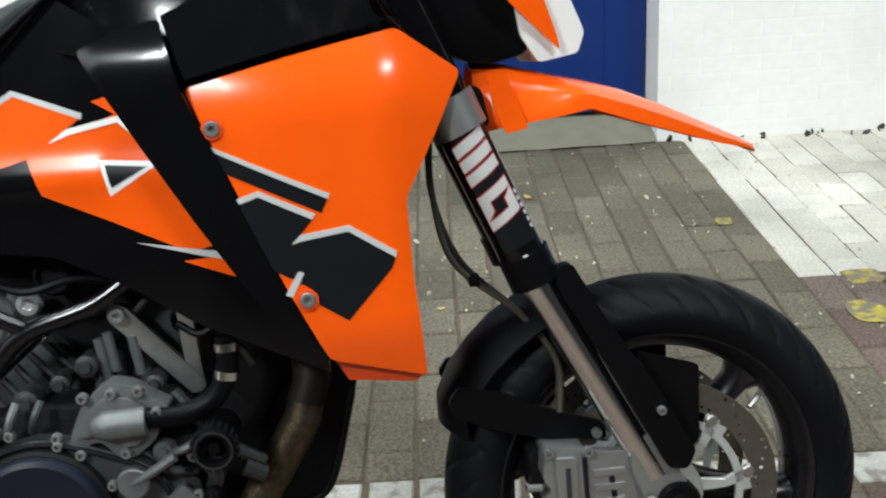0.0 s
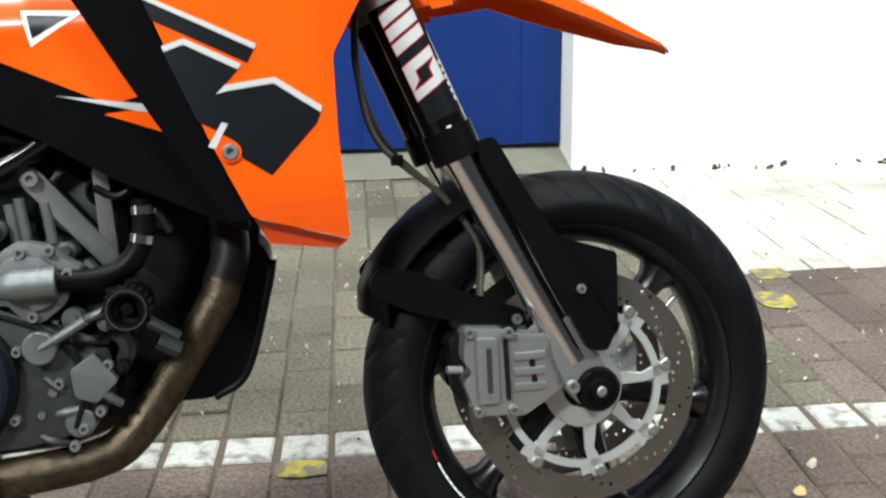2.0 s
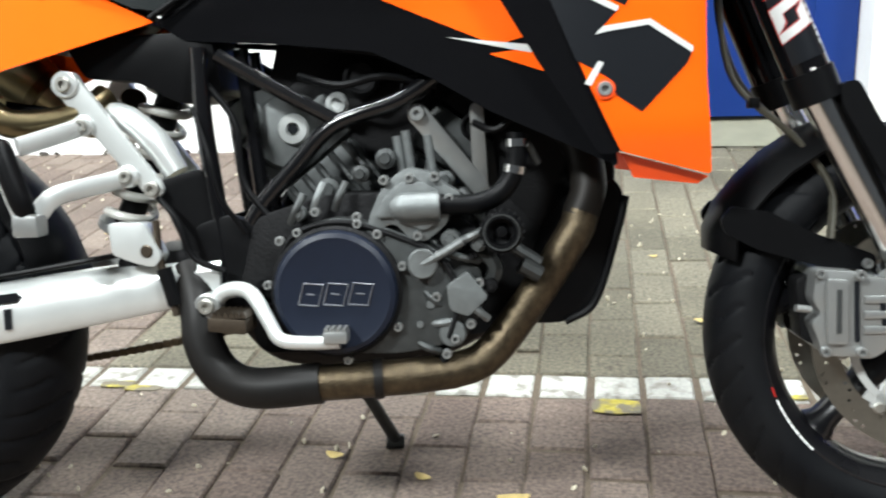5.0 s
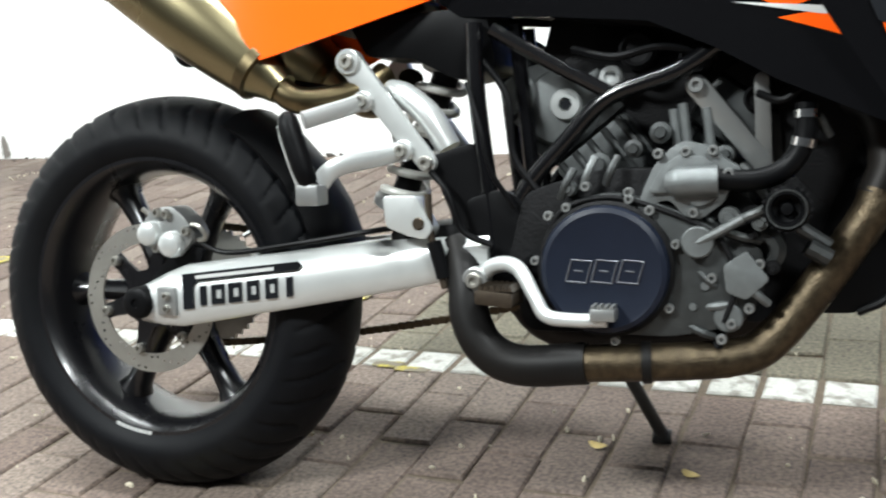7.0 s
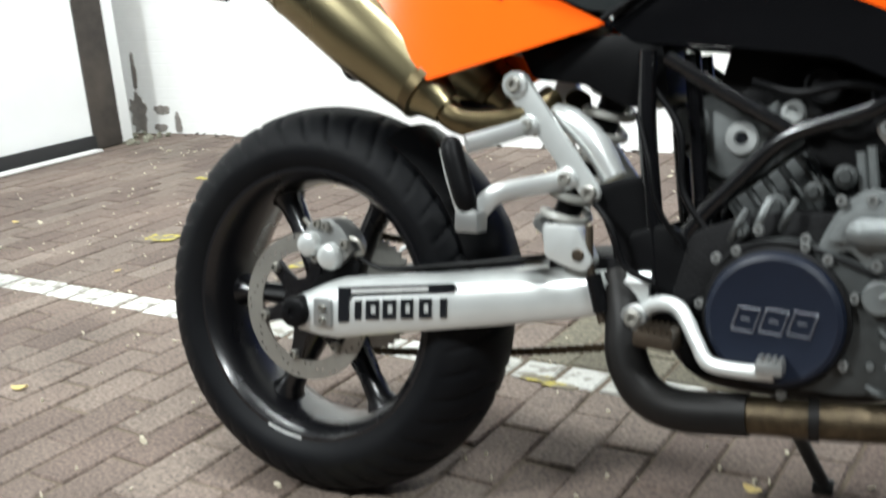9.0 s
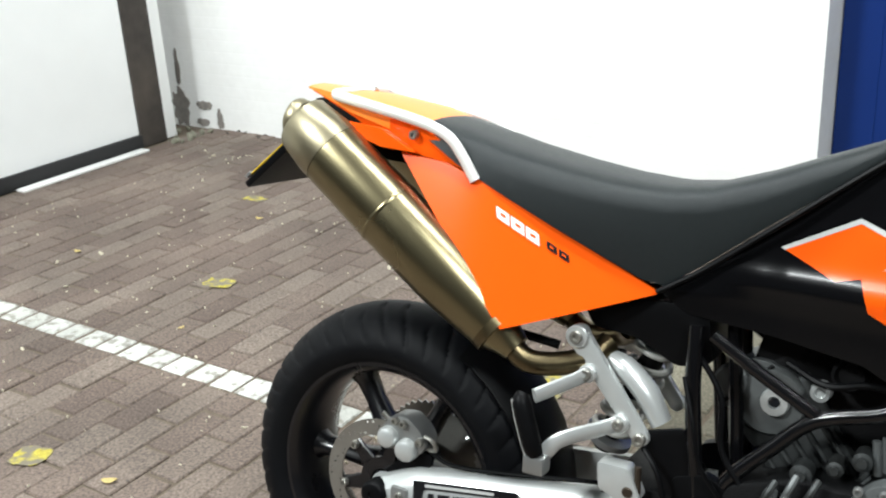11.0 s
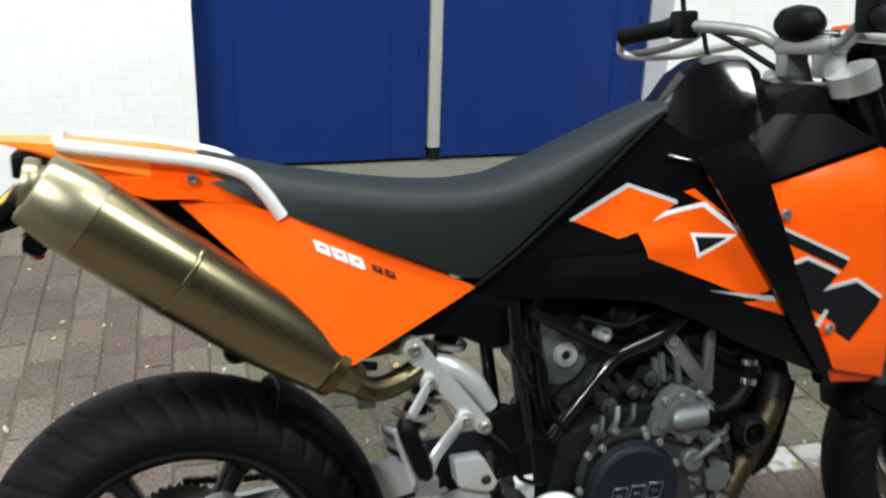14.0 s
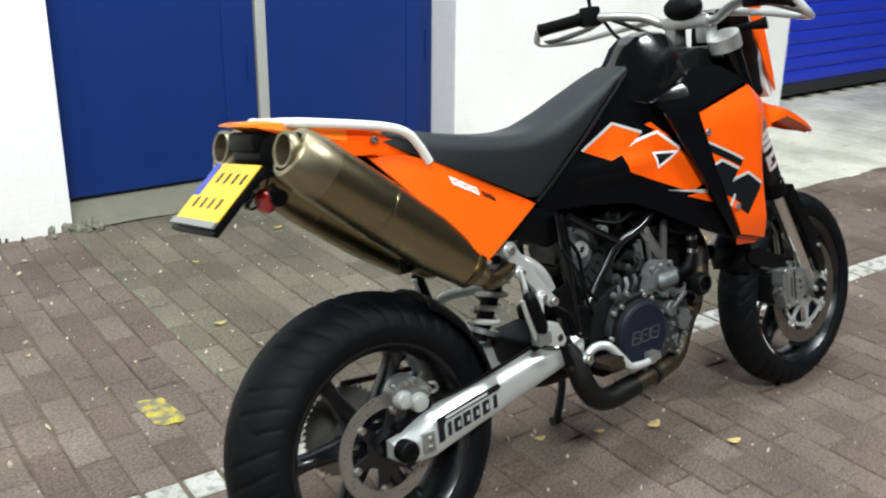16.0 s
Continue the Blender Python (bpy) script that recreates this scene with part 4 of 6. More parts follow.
decal([(0.775, 0.822), (0.800, 0.838), (0.866, 0.850), (0.920, 0.802), (0.913, 0.797), (0.862, 0.842), (0.802, 0.831)], flank, M_STICKER_W, pan, "silver_edge", 0.0018)
decal([(0.836, 0.800), (0.913, 0.795), (0.846, 0.757)], flank, M_STICKER_W, pan, "silver_edge", 0.0014)
decal([(0.843, 0.794), (0.895, 0.790), (0.849, 0.767)], flank, M_STICKER_B, pan, "black_field", 0.0020)
decal([(0.925, 0.676), (0.985, 0.682), (1.012, 0.645)], flank, M_ORANGE, pan, "orange_block", 0.0012)
decal([(0.870, 0.700), (0.985, 0.684), (1.000, 0.672), (0.965, 0.678)], flank, M_STICKER_G, pan, "silver_edge", 0.0016)

# tank and front cowl
secs = []
for x, zt, hw, zb, hb in ((0.775, 0.988, 0.030, 0.78, 0.06), (0.80, 1.004, 0.036, 0.76, 0.068), (0.83, 1.030, 0.040, 0.74, 0.078), (0.858, 1.062, 0.044, 0.73, 0.087), (0.890, 1.080, 0.048, 0.72, 0.098), (0.935, 1.088, 0.052, 0.70, 0.113), (0.972, 1.085, 0.054, 0.69, 0.122), (0.995, 1.066, 0.056, 0.68, 0.126), (1.006, 1.030, 0.060, 0.68, 0.128), (1.014, 0.990, 0.068, 0.68, 0.130), (1.06, 0.970, 0.080, 0.68, 0.132), (1.13, 0.950, 0.095, 0.70, 0.130), (1.19, 0.922, 0.09, 0.72, 0.10)):
    h = zt - zb
    prof = [(-hb, zb), (-hb, zb + h * 0.45), (-hb * 0.93, zb + h * 0.60), (-(hw * 0.72 + hb * 0.28), zt - 0.06), (-hw, zt - 0.020), (-hw * 0.86, zt - 0.006), (-hw * 0.5, zt), (0, zt + 0.001)]
    secs.append([(x, y, z) for y, z in prof] + [(x, -y, z) for y, z in prof[-2::-1]])
tank = part("fuel_tank", loft(secs), M_TANK, bike, "gloss black fuel tank", 13)
# added dark block, shades the hollow between tank and fork
part("steering_head", prism(round_poly([(1.02, 0.93), (1.03, 1.02), (1.10, 1.035), (1.20, 1.0), (1.22, 0.90), (1.12, 0.88)], 0.015), -0.055, 0.055, 0.01), M_ENGINE_DARK, bike, "dark filler block for the shaded hollow behind the fork")
part("tank_crease", tube([(0.80, -0.082, 0.93), (0.86, -0.095, 0.915), (0.93, -0.118, 0.905)], 0.004, 8), M_GLOSS_BLACK, tank)
part("cowl_blade", skin([(0.93, 0.958), (1.0, 0.99), (1.10, 0.985), (1.185, 0.935), (1.06, 0.91), (0.955, 0.885)], lambda x, z: -(0.150 - 0.45 * max(0, z - 0.89)), 0.008, 0.025), M_TANK, tank)

# seat
secs = []
for x, zt, hw, zb, hb in ((0.030, 0.968, 0.060, 0.950, 0.07), (0.06, 0.972, 0.082, 0.938, 0.088), (0.12, 0.956, 0.095, 0.905, 0.10), (0.20, 0.936, 0.103, 0.868, 0.104), (0.30, 0.917, 0.104, 0.822, 0.10), (0.38, 0.906, 0.100, 0.785, 0.09), (0.44, 0.902, 0.096, 0.757, 0.078), (0.475, 0.902, 0.092, 0.752, 0.072), (0.53, 0.908, 0.086, 0.792, 0.072), (0.60, 0.931, 0.08, 0.848, 0.072), (0.68, 0.963, 0.074, 0.91, 0.07), (0.76, 0.994, 0.066, 0.972, 0.064), (0.815, 1.014, 0.056, 1.000, 0.056)):
    e = min(0.026, (zt - zb) * 0.4)
    prof = [(-hb, zb), (-hw, zt - e * 1.5), (-hw * 0.95, zt - e * 0.6), (-hw * 0.82, zt - e * 0.15), (-hw * 0.4, zt + 0.001), (0, zt + 0.002)]
    secs.append([(x, y, z) for y, z in prof] + [(x, -y, z) for y, z in prof[-2::-1]])
seat = part("seat", loft(secs), M_SEAT, bike, "long black vinyl seat, dipped in the middle", 50)
part("seat_edge", tube([(0.464, -0.079, 0.742), (0.53, -0.076, 0.785), (0.62, -0.078, 0.856), (0.72, -0.074, 0.936), (0.80, -0.066, 0.998)], 0.0045, 8), M_BLACK, seat)

# orange tail


def tail_y(x, z, lift=0.0):
    front = (x - 0.16 + math.hypot(x - 0.16, 0.07)) / 2
    return -(0.096 + 0.32 * max(0, 0.93 - z - 0.55 * front) - 0.105 * front + lift)


TAILP = [(0.012, 0.915), (0.100, 0.905), (0.165, 0.884), (0.300, 0.822), (0.467, 0.738), (0.352, 0.698), (0.240, 0.660), (0.150, 0.766)]
UPPER = [(-0.205, 1.003), (-0.10, 0.992), (0.02, 0.972), (0.10, 0.930), (0.168, 0.886), (0.10, 0.903), (0.012, 0.917), (-0.03, 0.928), (-0.105, 0.965)]
for s in (1, -1):
    f1 = tail_y if s > 0 else mirrored(tail_y)
    tp = part("tail_panel", skin(round_poly(TAILP, 0.004, 2), f1, 0.005, 0.012), M_ORANGE, bike, "orange side panel beneath the seat")
    up = part("tail_side", skin(UPPER, (lambda x, z: -s * (0.088 - 0.16 * max(0, -x))), 0.006, 0.03), M_ORANGE, bike, "orange upper tail side")
    if s > 0:
        ux, uz = math.cos(radians(-27)), math.sin(radians(-27))
        def slanted(x, z, w, h):
            return [(x, z), (x + w * ux, z + w * uz), (x + w * ux + 0.25 * h, z + w * uz - h), (x + 0.25 * h, z - h)]
        for k in range(3):
            x, z = 0.200 + 0.029 * k * ux, 0.846 + 0.029 * k * uz
            decal(slanted(x, z, 0.025, 0.017), tail_y, M_STICKER_W, tp, "model_mark", 0.0022)
            decal(slanted(x + 0.009, z - 0.009, 0.010, 0.004), tail_y, M_ORANGE, tp, "model_mark", 0.0032)
        for k in range(2):
            x, z = 0.288 + 0.023 * k * ux, 0.800 + 0.023 * k * uz
            decal(slanted(x, z, 0.018, 0.011), tail_y, M_STICKER_B, tp, "model_mark", 0.0022)
            decal(slanted(x + 0.006, z - 0.006, 0.007, 0.0025), tail_y, M_ORANGE, tp, "model_mark", 0.0032)
    part("tail_blade", skin(round_poly([(-0.11, 0.960), (-0.02, 0.952), (0.045, 0.918), (-0.02, 0.922), (-0.065, 0.936)], 0.004, 2), lambda x, z: -s * 0.112, 0.012, 0.03), M_ORANGE, bike, "orange tail blade")
secs = []
for x, hw, zt, th in ((-0.222, 0.045, 1.012, 0.006), (-0.17, 0.066, 1.008, 0.014), (-0.10, 0.080, 1.000, 0.03), (0.0, 0.086, 0.985, 0.04), (0.06, 0.086, 0.968, 0.04)):
    secs.append([(x, -hw, zt - th), (x, -hw, zt - 0.003), (x, -hw * 0.6, zt), (x, 0, zt + 0.002), (x, hw * 0.6, zt), (x, hw, zt - 0.003), (x, hw, zt - th)])
part("tail_top", loft(secs), M_AMBER, bike, "amber orange tail top", 40)
rail = part("grab_rail", tube([(0.158, -0.104, 0.882), (0.132, -0.106, 0.922), (0.105, -0.107, 0.950), (0.055, -0.106, 0.968), (-0.04, -0.102, 0.986), (-0.118, -0.094, 0.999), (-0.138, -0.07, 1.002), (-0.142, 0, 1.003), (-0.138, 0.07, 1.002), (-0.118, 0.094, 0.999), (-0.04, 0.102, 0.986), (0.055, 0.106, 0.968), (0.105, 0.107, 0.950), (0.132, 0.106, 0.922), (0.158, 0.104, 0.882)], 0.0095, 12, 6, 0.8), M_RAIL, bike, "white enamelled grab rail round the tail")
bolt(rail, 0.035, -0.096, 0.945, 0.008, M_STEEL)

# subframe, mudguard, plate and lamps
part("under_tail", prism(round_poly([(-0.18, 0.985), (0.10, 0.93), (0.40, 0.80), (0.44, 0.74), (0.30, 0.70), (0.15, 0.80), (0.0, 0.89), (-0.17, 0.90), (-0.20, 0.94)], 0.015), -0.055, 0.055, 0.01), M_BLACK, bike)
PT, PB = Vector((-0.207, 0, 0.926)), Vector((-0.318, 0, 0.832))
plate = part("number_plate_holder", prism([(PT.x - 0.004, PT.z + 0.006), (PB.x - 0.012, PB.z - 0.006), (PB.x - 0.003, PB.z - 0.014), (PT.x + 0.008, PT.z - 0.004)], -0.094, 0.094, 0.002), M_BLACK, bike, "tilted black plate holder")
d = (PB - PT).normalized()
nrm = Vector((d.z, 0, -d.x))
nrm = nrm if nrm.x < 0 else -nrm


def plate_piece(u0, u1, v0, v1, lift, mat, name):
    bm = bmesh.new()
    vs = []
    for k in (0.0, 1.0):
        for u, v in ((u0, v0), (u1, v0), (u1, v1), (u0, v1)):
            vs.append(bm.verts.new(PT + d * v + Vector((0, u, 0)) + nrm * (0.008 + lift * k)))
    for q in ((0, 1, 2, 3), (7, 6, 5, 4), (0, 4, 5, 1), (1, 5, 6, 2), (2, 6, 7, 3), (3, 7, 4, 0)):
        bm.faces.new([vs[i] for i in q])
    bmesh.ops.recalc_face_normals(bm, faces=bm.faces[:])
    part(name, bm, mat, plate)


plate_piece(-0.090, 0.090, 0.0, 0.142, 0.002, M_YELLOW_PLATE, "yellow_sheet")
plate_piece(0.066, 0.0895, 0.002, 0.080, 0.003, M_BLUE_PLATE, "blue_band")
for row, v in enumerate((0.018, 0.078)):
    for k in range(4):
        u = (0.045 if row == 0 else 0.065) - 0.033 * k
        plate_piece(u - 0.016, u - 0.008, v + 0.006, v + 0.030, 0.0034, M_STICKER_B, "plate_bar")
plate_piece(-0.093, 0.093, 0.136, 0.150, 0.005, M_ALU, "lower_trim")
part("plate_bracket", tube([(-0.12, 0, 0.93), (-0.20, 0, 0.90), (-0.25, 0, 0.885)], 0.016, 10), M_BLACK, plate)
for s in (-1, 1):
    part("tail_signal", tube([(-0.165, s * 0.03, 0.885), (-0.178, s * 0.055, 0.878), (-0.182, s * 0.085, 0.866)], 0.016, 12, 5, radii=(0.4, 0.7, 1.1)), M_BLACK, bike)
for pts in ([(-0.165, -0.02, 0.905), (-0.19, -0.03, 0.862), (-0.205, -0.005, 0.845), (-0.20, 0.02, 0.865)], [(-0.17, 0.01, 0.90), (-0.20, 0.02, 0.855), (-0.188, 0.045, 0.842), (-0.17, 0.04, 0.868)]):
    part("lamp_lead", tube(pts, 0.0028, 8), M_BLACK, bike, "thin black lamp lead")
part("reflector", lathe([(0, -0.008), (0.02, -0.006), (0.024, 0), (0.024, 0.008), (0, 0.008)], (-0.190, -0.035, 0.858), 20, (1, 0.4, 0.2)), M_RED_LENS, bike, "round red rear reflector")
part("tail_light", box(-0.205, -0.17, -0.05, 0.05, 0.955, 0.99, 0.006), M_BLACK, bike, "dark tail light box under the tail")

# ---- exhaust ----
for s in (-1, 1):
    y = s * 0.128
    A, B = Vector((-0.150, y, 0.936)), Vector((0.215, s * 0.118, 0.652))
    ax = (B - A).normalized()
    up = Vector((0, 1, 0)).cross(ax).normalized()
    up = up if up.z > 0 else -up

    def oval(t, a, b):
        p = A + ax * t
        return [p + Vector((0, 1, 0)) * (a * math.cos(q)) + up * (b * math.sin(q)) for q in [2 * math.pi * j / 28 for j in range(28)]]

    L = (B - A).length
    muf = part("muffler", loft([oval(t, a, b) for t, a, b in ((0.055, 0.052, 0.060), (0.06, 0.0525, 0.0605), (0.2, 0.054, 0.062), (0.34, 0.052, 0.060), (L - 0.06, 0.046, 0.054), (L, 0.040, 0.046))]), M_TITAN, bike, "oval titanium muffler with a bronze tint", 50)
    part("muffler_cap", loft([oval(t, a, b) for t, a, b in ((-0.030, 0.034, 0.041), (-0.028, 0.042, 0.050), (-0.024, 0.045, 0.053), (0.02, 0.051, 0.059), (0.026, 0.0522, 0.0602), (0.054, 0.0525, 0.0605))], cap=False), M_TITAN_PALE, muf, "pale welded end cap")
    part("muffler_weld", loft([oval(t, a, b) for t, a, b in ((0.198, 0.0545, 0.0625), (0.2, 0.0552, 0.0632), (0.203, 0.0552, 0.0632), (0.205, 0.0545, 0.0625))], cap=False), M_TITAN, muf)
    M0 = A - ax * 0.030
    part("outlet", lathe([(0.034, 0.0), (0.036, -0.004), (0.036, -0.016), (0.034, -0.020), (0.029, -0.019), (0.027, 0.02), (0.026, 0.05), (0, 0.05)], M0 + Vector((0.006, 0, 0.0)), 32, (0.97, 0, -0.25)), M_TITAN_PALE, muf, "round exhaust outlet")
    part("outlet_bore", disc(M0 + Vector((0.025, 0, -0.004)), 0.0268, 0.006, (0.97, 0, -0.25), 0.001, 24), M_STICKER_B, muf)
    part("muffler_tip", loft([oval(t, a, b) for t, a, b in ((L - 0.002, 0.040, 0.046), (L + 0.03, 0.028, 0.03), (L + 0.05, 0.024, 0.024))]), M_TITAN, muf)
    C = B + ax * 0.03
    part("link_pipe", tube([C, C + ax * 0.045, (0.325, s * 0.098, 0.606), (0.37, s * 0.075, 0.622), (0.385, s * 0.05, 0.640)], 0.0195, 16), M_LINK, muf, "browned steel link pipe")
    part("clamp", tube([B - ax * 0.006, B + ax * 0.010], 0.0465, 20, 0), M_LINK, muf)
part("muffler_stay", tube([(0.065, -0.10, 0.700), (0.075, -0.09, 0.672), (0.12, -0.08, 0.672), (0.20, -0.07, 0.64), (0.30, -0.05, 0.62)], 0.008, 8), M_BLACK, bike, "black muffler stay")
HEAD_TOP = [(0.96, 0.01, 0.572), (1.01, -0.010, 0.578), (1.043, -0.030, 0.553), (1.053, -0.048, 0.500), (1.040, -0.056, 0.459)]
HEAD = [(1.043, -0.0555, 0.466), (1.028, -0.060, 0.430), (0.957, -0.064, 0.325), (0.907, -0.078, 0.269), (0.858, -0.094, 0.254)]
header = part("front_header", tube(HEAD, 0.0245, 18, 8), M_PIPE, bike, "heat-browned exhaust header")
part("header_top", tube(HEAD_TOP, 0.0248, 18, 8), M_PIPE_DARK, header, "sooty upper header")
part("header_mid", tube([(0.868, -0.091, 0.2555), (0.80, -0.108, 0.2515), (0.682, -0.12, 0.246)], 0.0245, 18), M_PIPE, header)
part("header_clamp", tube([(0.772, -0.112, 0.2505), (0.760, -0.1135, 0.250)], 0.0275, 18, 0), M_PIPE_DARK, header)
part("header_rear", tube([(0.69, -0.12, 0.2465), (0.60, -0.12, 0.240), (0.553, -0.118, 0.258), (0.527, -0.112, 0.300), (0.52, -0.10, 0.345), (0.50, -0.07, 0.40)], 0.028, 18), M_PIPE_DARK, header, "sooty black rear header")
part("left_header", tube([(0.90, 0.12, 0.29), (0.80, 0.12, 0.25), (0.60, 0.12, 0.245), (0.53, 0.11, 0.30)], 0.026, 14), M_PIPE_DARK, header)

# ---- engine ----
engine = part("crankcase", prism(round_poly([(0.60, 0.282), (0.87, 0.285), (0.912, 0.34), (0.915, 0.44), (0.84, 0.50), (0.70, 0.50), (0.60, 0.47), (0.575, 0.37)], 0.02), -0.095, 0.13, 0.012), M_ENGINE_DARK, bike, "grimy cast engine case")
part("case_cover", prism(round_poly([(0.625, 0.395), (0.655, 0.455), (0.72, 0.472), (0.79, 0.455), (0.86, 0.42), (0.885, 0.36), (0.87, 0.30), (0.80, 0.285), (0.68, 0.287), (0.63, 0.33)], 0.02), -0.118, -0.09, 0.008), M_ENGINE, engine, "dark grimy engine side cover")
CC = (0.716, -0.118, 0.372)
part("cover_rim", lathe([(0.086, 0.004), (0.088, 0.0), (0.088, -0.012), (0.084, -0.016), (0.08, -0.016)], CC, 56), M_ENGINE_DARK, engine)
clutch = part("clutch_cover", lathe([(0.083, 0.0), (0.083, -0.018), (0.080, -0.024), (0.074, -0.027), (0.070, -0.026), (0.0, -0.026)], CC, 64), M_COVER, engine, "round dark blue-grey clutch cover")
for k in range(3):
    x = 0.668 + 0.033 * k
    ring = [(x, 0.358), (x + 0.026, 0.356), (x + 0.034, 0.384), (x + 0.008, 0.386)]
    edge = [Vector((a, 0, b)) for a, b in ring]
    part("engraved_block", tube([Vector((p.x, -0.1446, p.z)) for p in edge + edge[:1]], 0.0014, 6, 0), M_ENGRAVE, clutch)
    part("engraved_block", tube([Vector((x + 0.011, -0.1446, 0.372)), Vector((x + 0.022, -0.1446, 0.371))], 0.0012, 6, 0), M_ENGRAVE, clutch)
for k in range(7):
    a = radians(20 + 51.4 * k)
    bolt(clutch, CC[0] + 0.094 * math.cos(a), -0.122, CC[2] + 0.094 * math.sin(a), 0.0062)
pump = part("pump_cover", prism(round_poly([(0.757, 0.452), (0.763, 0.473), (0.777, 0.503), (0.798, 0.525), (0.815, 0.534), (0.842, 0.527), (0.867, 0.508), (0.884, 0.498), (0.870, 0.474), (0.863, 0.457), (0.836, 0.436), (0.818, 0.436), (0.796, 0.460), (0.781, 0.457), (0.766, 0.440)], 0.006), -0.118, -0.085, 0.005), M_CAST, engine, "grey cast water pump cover")
part("pump_step", prism(round_poly([(0.770, 0.468), (0.784, 0.498), (0.806, 0.516), (0.838, 0.514), (0.858, 0.500), (0.856, 0.462), (0.832, 0.450), (0.800, 0.470)], 0.008), -0.124, -0.115, 0.004), M_CAST, pump)
part("pump_dome", tube([(0.797, -0.118, 0.482), (0.802, -0.121, 0.482), (0.809, -0.123, 0.482), (0.856, -0.122, 0.483)], 0.0195, 20, 3, radii=(0.35, 0.8, 1.0, 1.0)), M_CAST, pump)
part("pump_outlet", tube([(0.808, -0.125, 0.483), (0.855, -0.120, 0.486)], 0.0175, 20, 0), M_CAST, pump, "ribbed silver hose stub")
for k in range(4):
    part("stub_rib", tube([(0.838 + 0.005 * k, -0.1212, 0.4852), (0.840 + 0.005 * k, -0.1212, 0.4853)], 0.0185, 18, 0), M_CAST, pump)
for bx, bz in ((0.783, 0.518), (0.817, 0.520), (0.850, 0.521), (0.826, 0.444), (0.772, 0.447), (0.868, 0.492)):
    bolt(pump, bx, -0.121, bz, 0.0068)
hose = part("coolant_hose", tube([(0.852, -0.118, 0.485), (0.90, -0.112, 0.484), (0.935, -0.108, 0.498), (0.955, -0.105, 0.53), (0.958, -0.102, 0.575)], 0.0135, 14), M_BLACK, bike, "black rubber coolant hose")
for p, q in (((0.954, -0.105, 0.523), (0.956, -0.105, 0.533)), ((0.958, -0.103, 0.557), (0.958, -0.1025, 0.567))):
    part("hose_clamp", tube([p, q], 0.0155, 16, 0), M_CHROME, hose)
for k in range(20):
    a = 2 * math.pi * k / 20
    part("knurl", tube([(0.937 + 0.0275 * math.cos(a), -0.154, 0.450 + 0.0275 * math.sin(a)), (0.937 + 0.0275 * math.cos(a), -0.134, 0.450 + 0.0275 * math.sin(a))], 0.002, 6, 0), M_ENGINE_DARK, engine)
filt = part("filter_housing", lathe([(0.022, 0.07), (0.022, 0.012), (0.027, 0.008), (0.027, -0.012), (0.024, -0.018), (0.018, -0.018), (0.016, -0.004), (0.009, -0.002), (0.007, -0.012), (0, -0.013)], (0.937, -0.140, 0.450), 36), M_BLACK, engine, "round black filter housing")
part("filter_ring", lathe([(0.0215, -0.0188), (0.0235, -0.0188), (0.0235, -0.016), (0.0215, -0.016)], (0.937, -0.140, 0.450), 30, closed=True), M_ENGINE, filt)
part("clutch_arm", tube([(0.832, -0.13, 0.408), (0.85, -0.132, 0.417), (0.885, -0.13, 0.437)], 0.0062, 10), M_CAST, engine)
part("arm_boss", disc((0.832, -0.118, 0.408), 0.02, 0.035, seg=24), M_CAST, engine)
part("square_cover", prism(round_poly([(0.862, 0.378), (0.890, 0.397), (0.917, 0.362), (0.890, 0.336), (0.866, 0.345)], 0.005), -0.126, -0.1, 0.005), M_CAST, engine, "square grey plug cover")
part("front_case", prism(round_poly([(0.845, 0.42), (0.908, 0.40), (0.910, 0.345), (0.882, 0.302), (0.85, 0.298), (0.84, 0.34)], 0.012), -0.11, -0.08, 0.006), M_ENGINE, engine)
part("sump_boss", disc((0.868, -0.105, 0.312), 0.018, 0.03, seg=24), M_CAST, engine)
for bx, bz in ((0.848, 0.362), (0.872, 0.305), (0.893, 0.325), (0.905, 0.38), (0.86, 0.285), (0.64, 0.44), (0.69, 0.478), (0.745, 0.47)):
    bolt(engine, bx, -0.118, bz, 0.0066)


def cylinder(base, ang, name, label, yo):
    """A finned, ribbed cylinder with its head, standing out of the case."""
    a = radians(ang)
    d, t = Vector((math.cos(a), 0, math.sin(a))), Vector((-math.sin(a), 0, math.cos(a)))

    def slab(s0, s1, w0, w1, y0, y1, bev):
        pts = [base + d * s0 - t * w0, base + d * s0 + t * w0, base + d * s1 + t * w1, base + d * s1 - t * w1]
        return prism([(p.x, p.z) for p in pts], y0, y1, bev)

    c = part(name, slab(0.0, 0.10, 0.062, 0.062, yo, 0.075, 0.008), M_ENGINE, engine, label)
    for k in range(5):
        w = -0.05 + 0.025 * k
        p0, p1 = base + t * w, base + t * w + d * 0.098
        part("rib", tube([Vector((p0.x, yo - 0.001, p0.z)), Vector((p1.x, yo - 0.001, p1.z))], 0.0055, 8, 0), M_ENGINE, c)
    part("head", slab(0.104, 0.175, 0.07, 0.072, yo + 0.012, 0.08, 0.012), M_ENGINE, c)
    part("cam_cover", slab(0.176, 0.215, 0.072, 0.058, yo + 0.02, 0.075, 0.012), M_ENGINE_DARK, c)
    return c, d, t


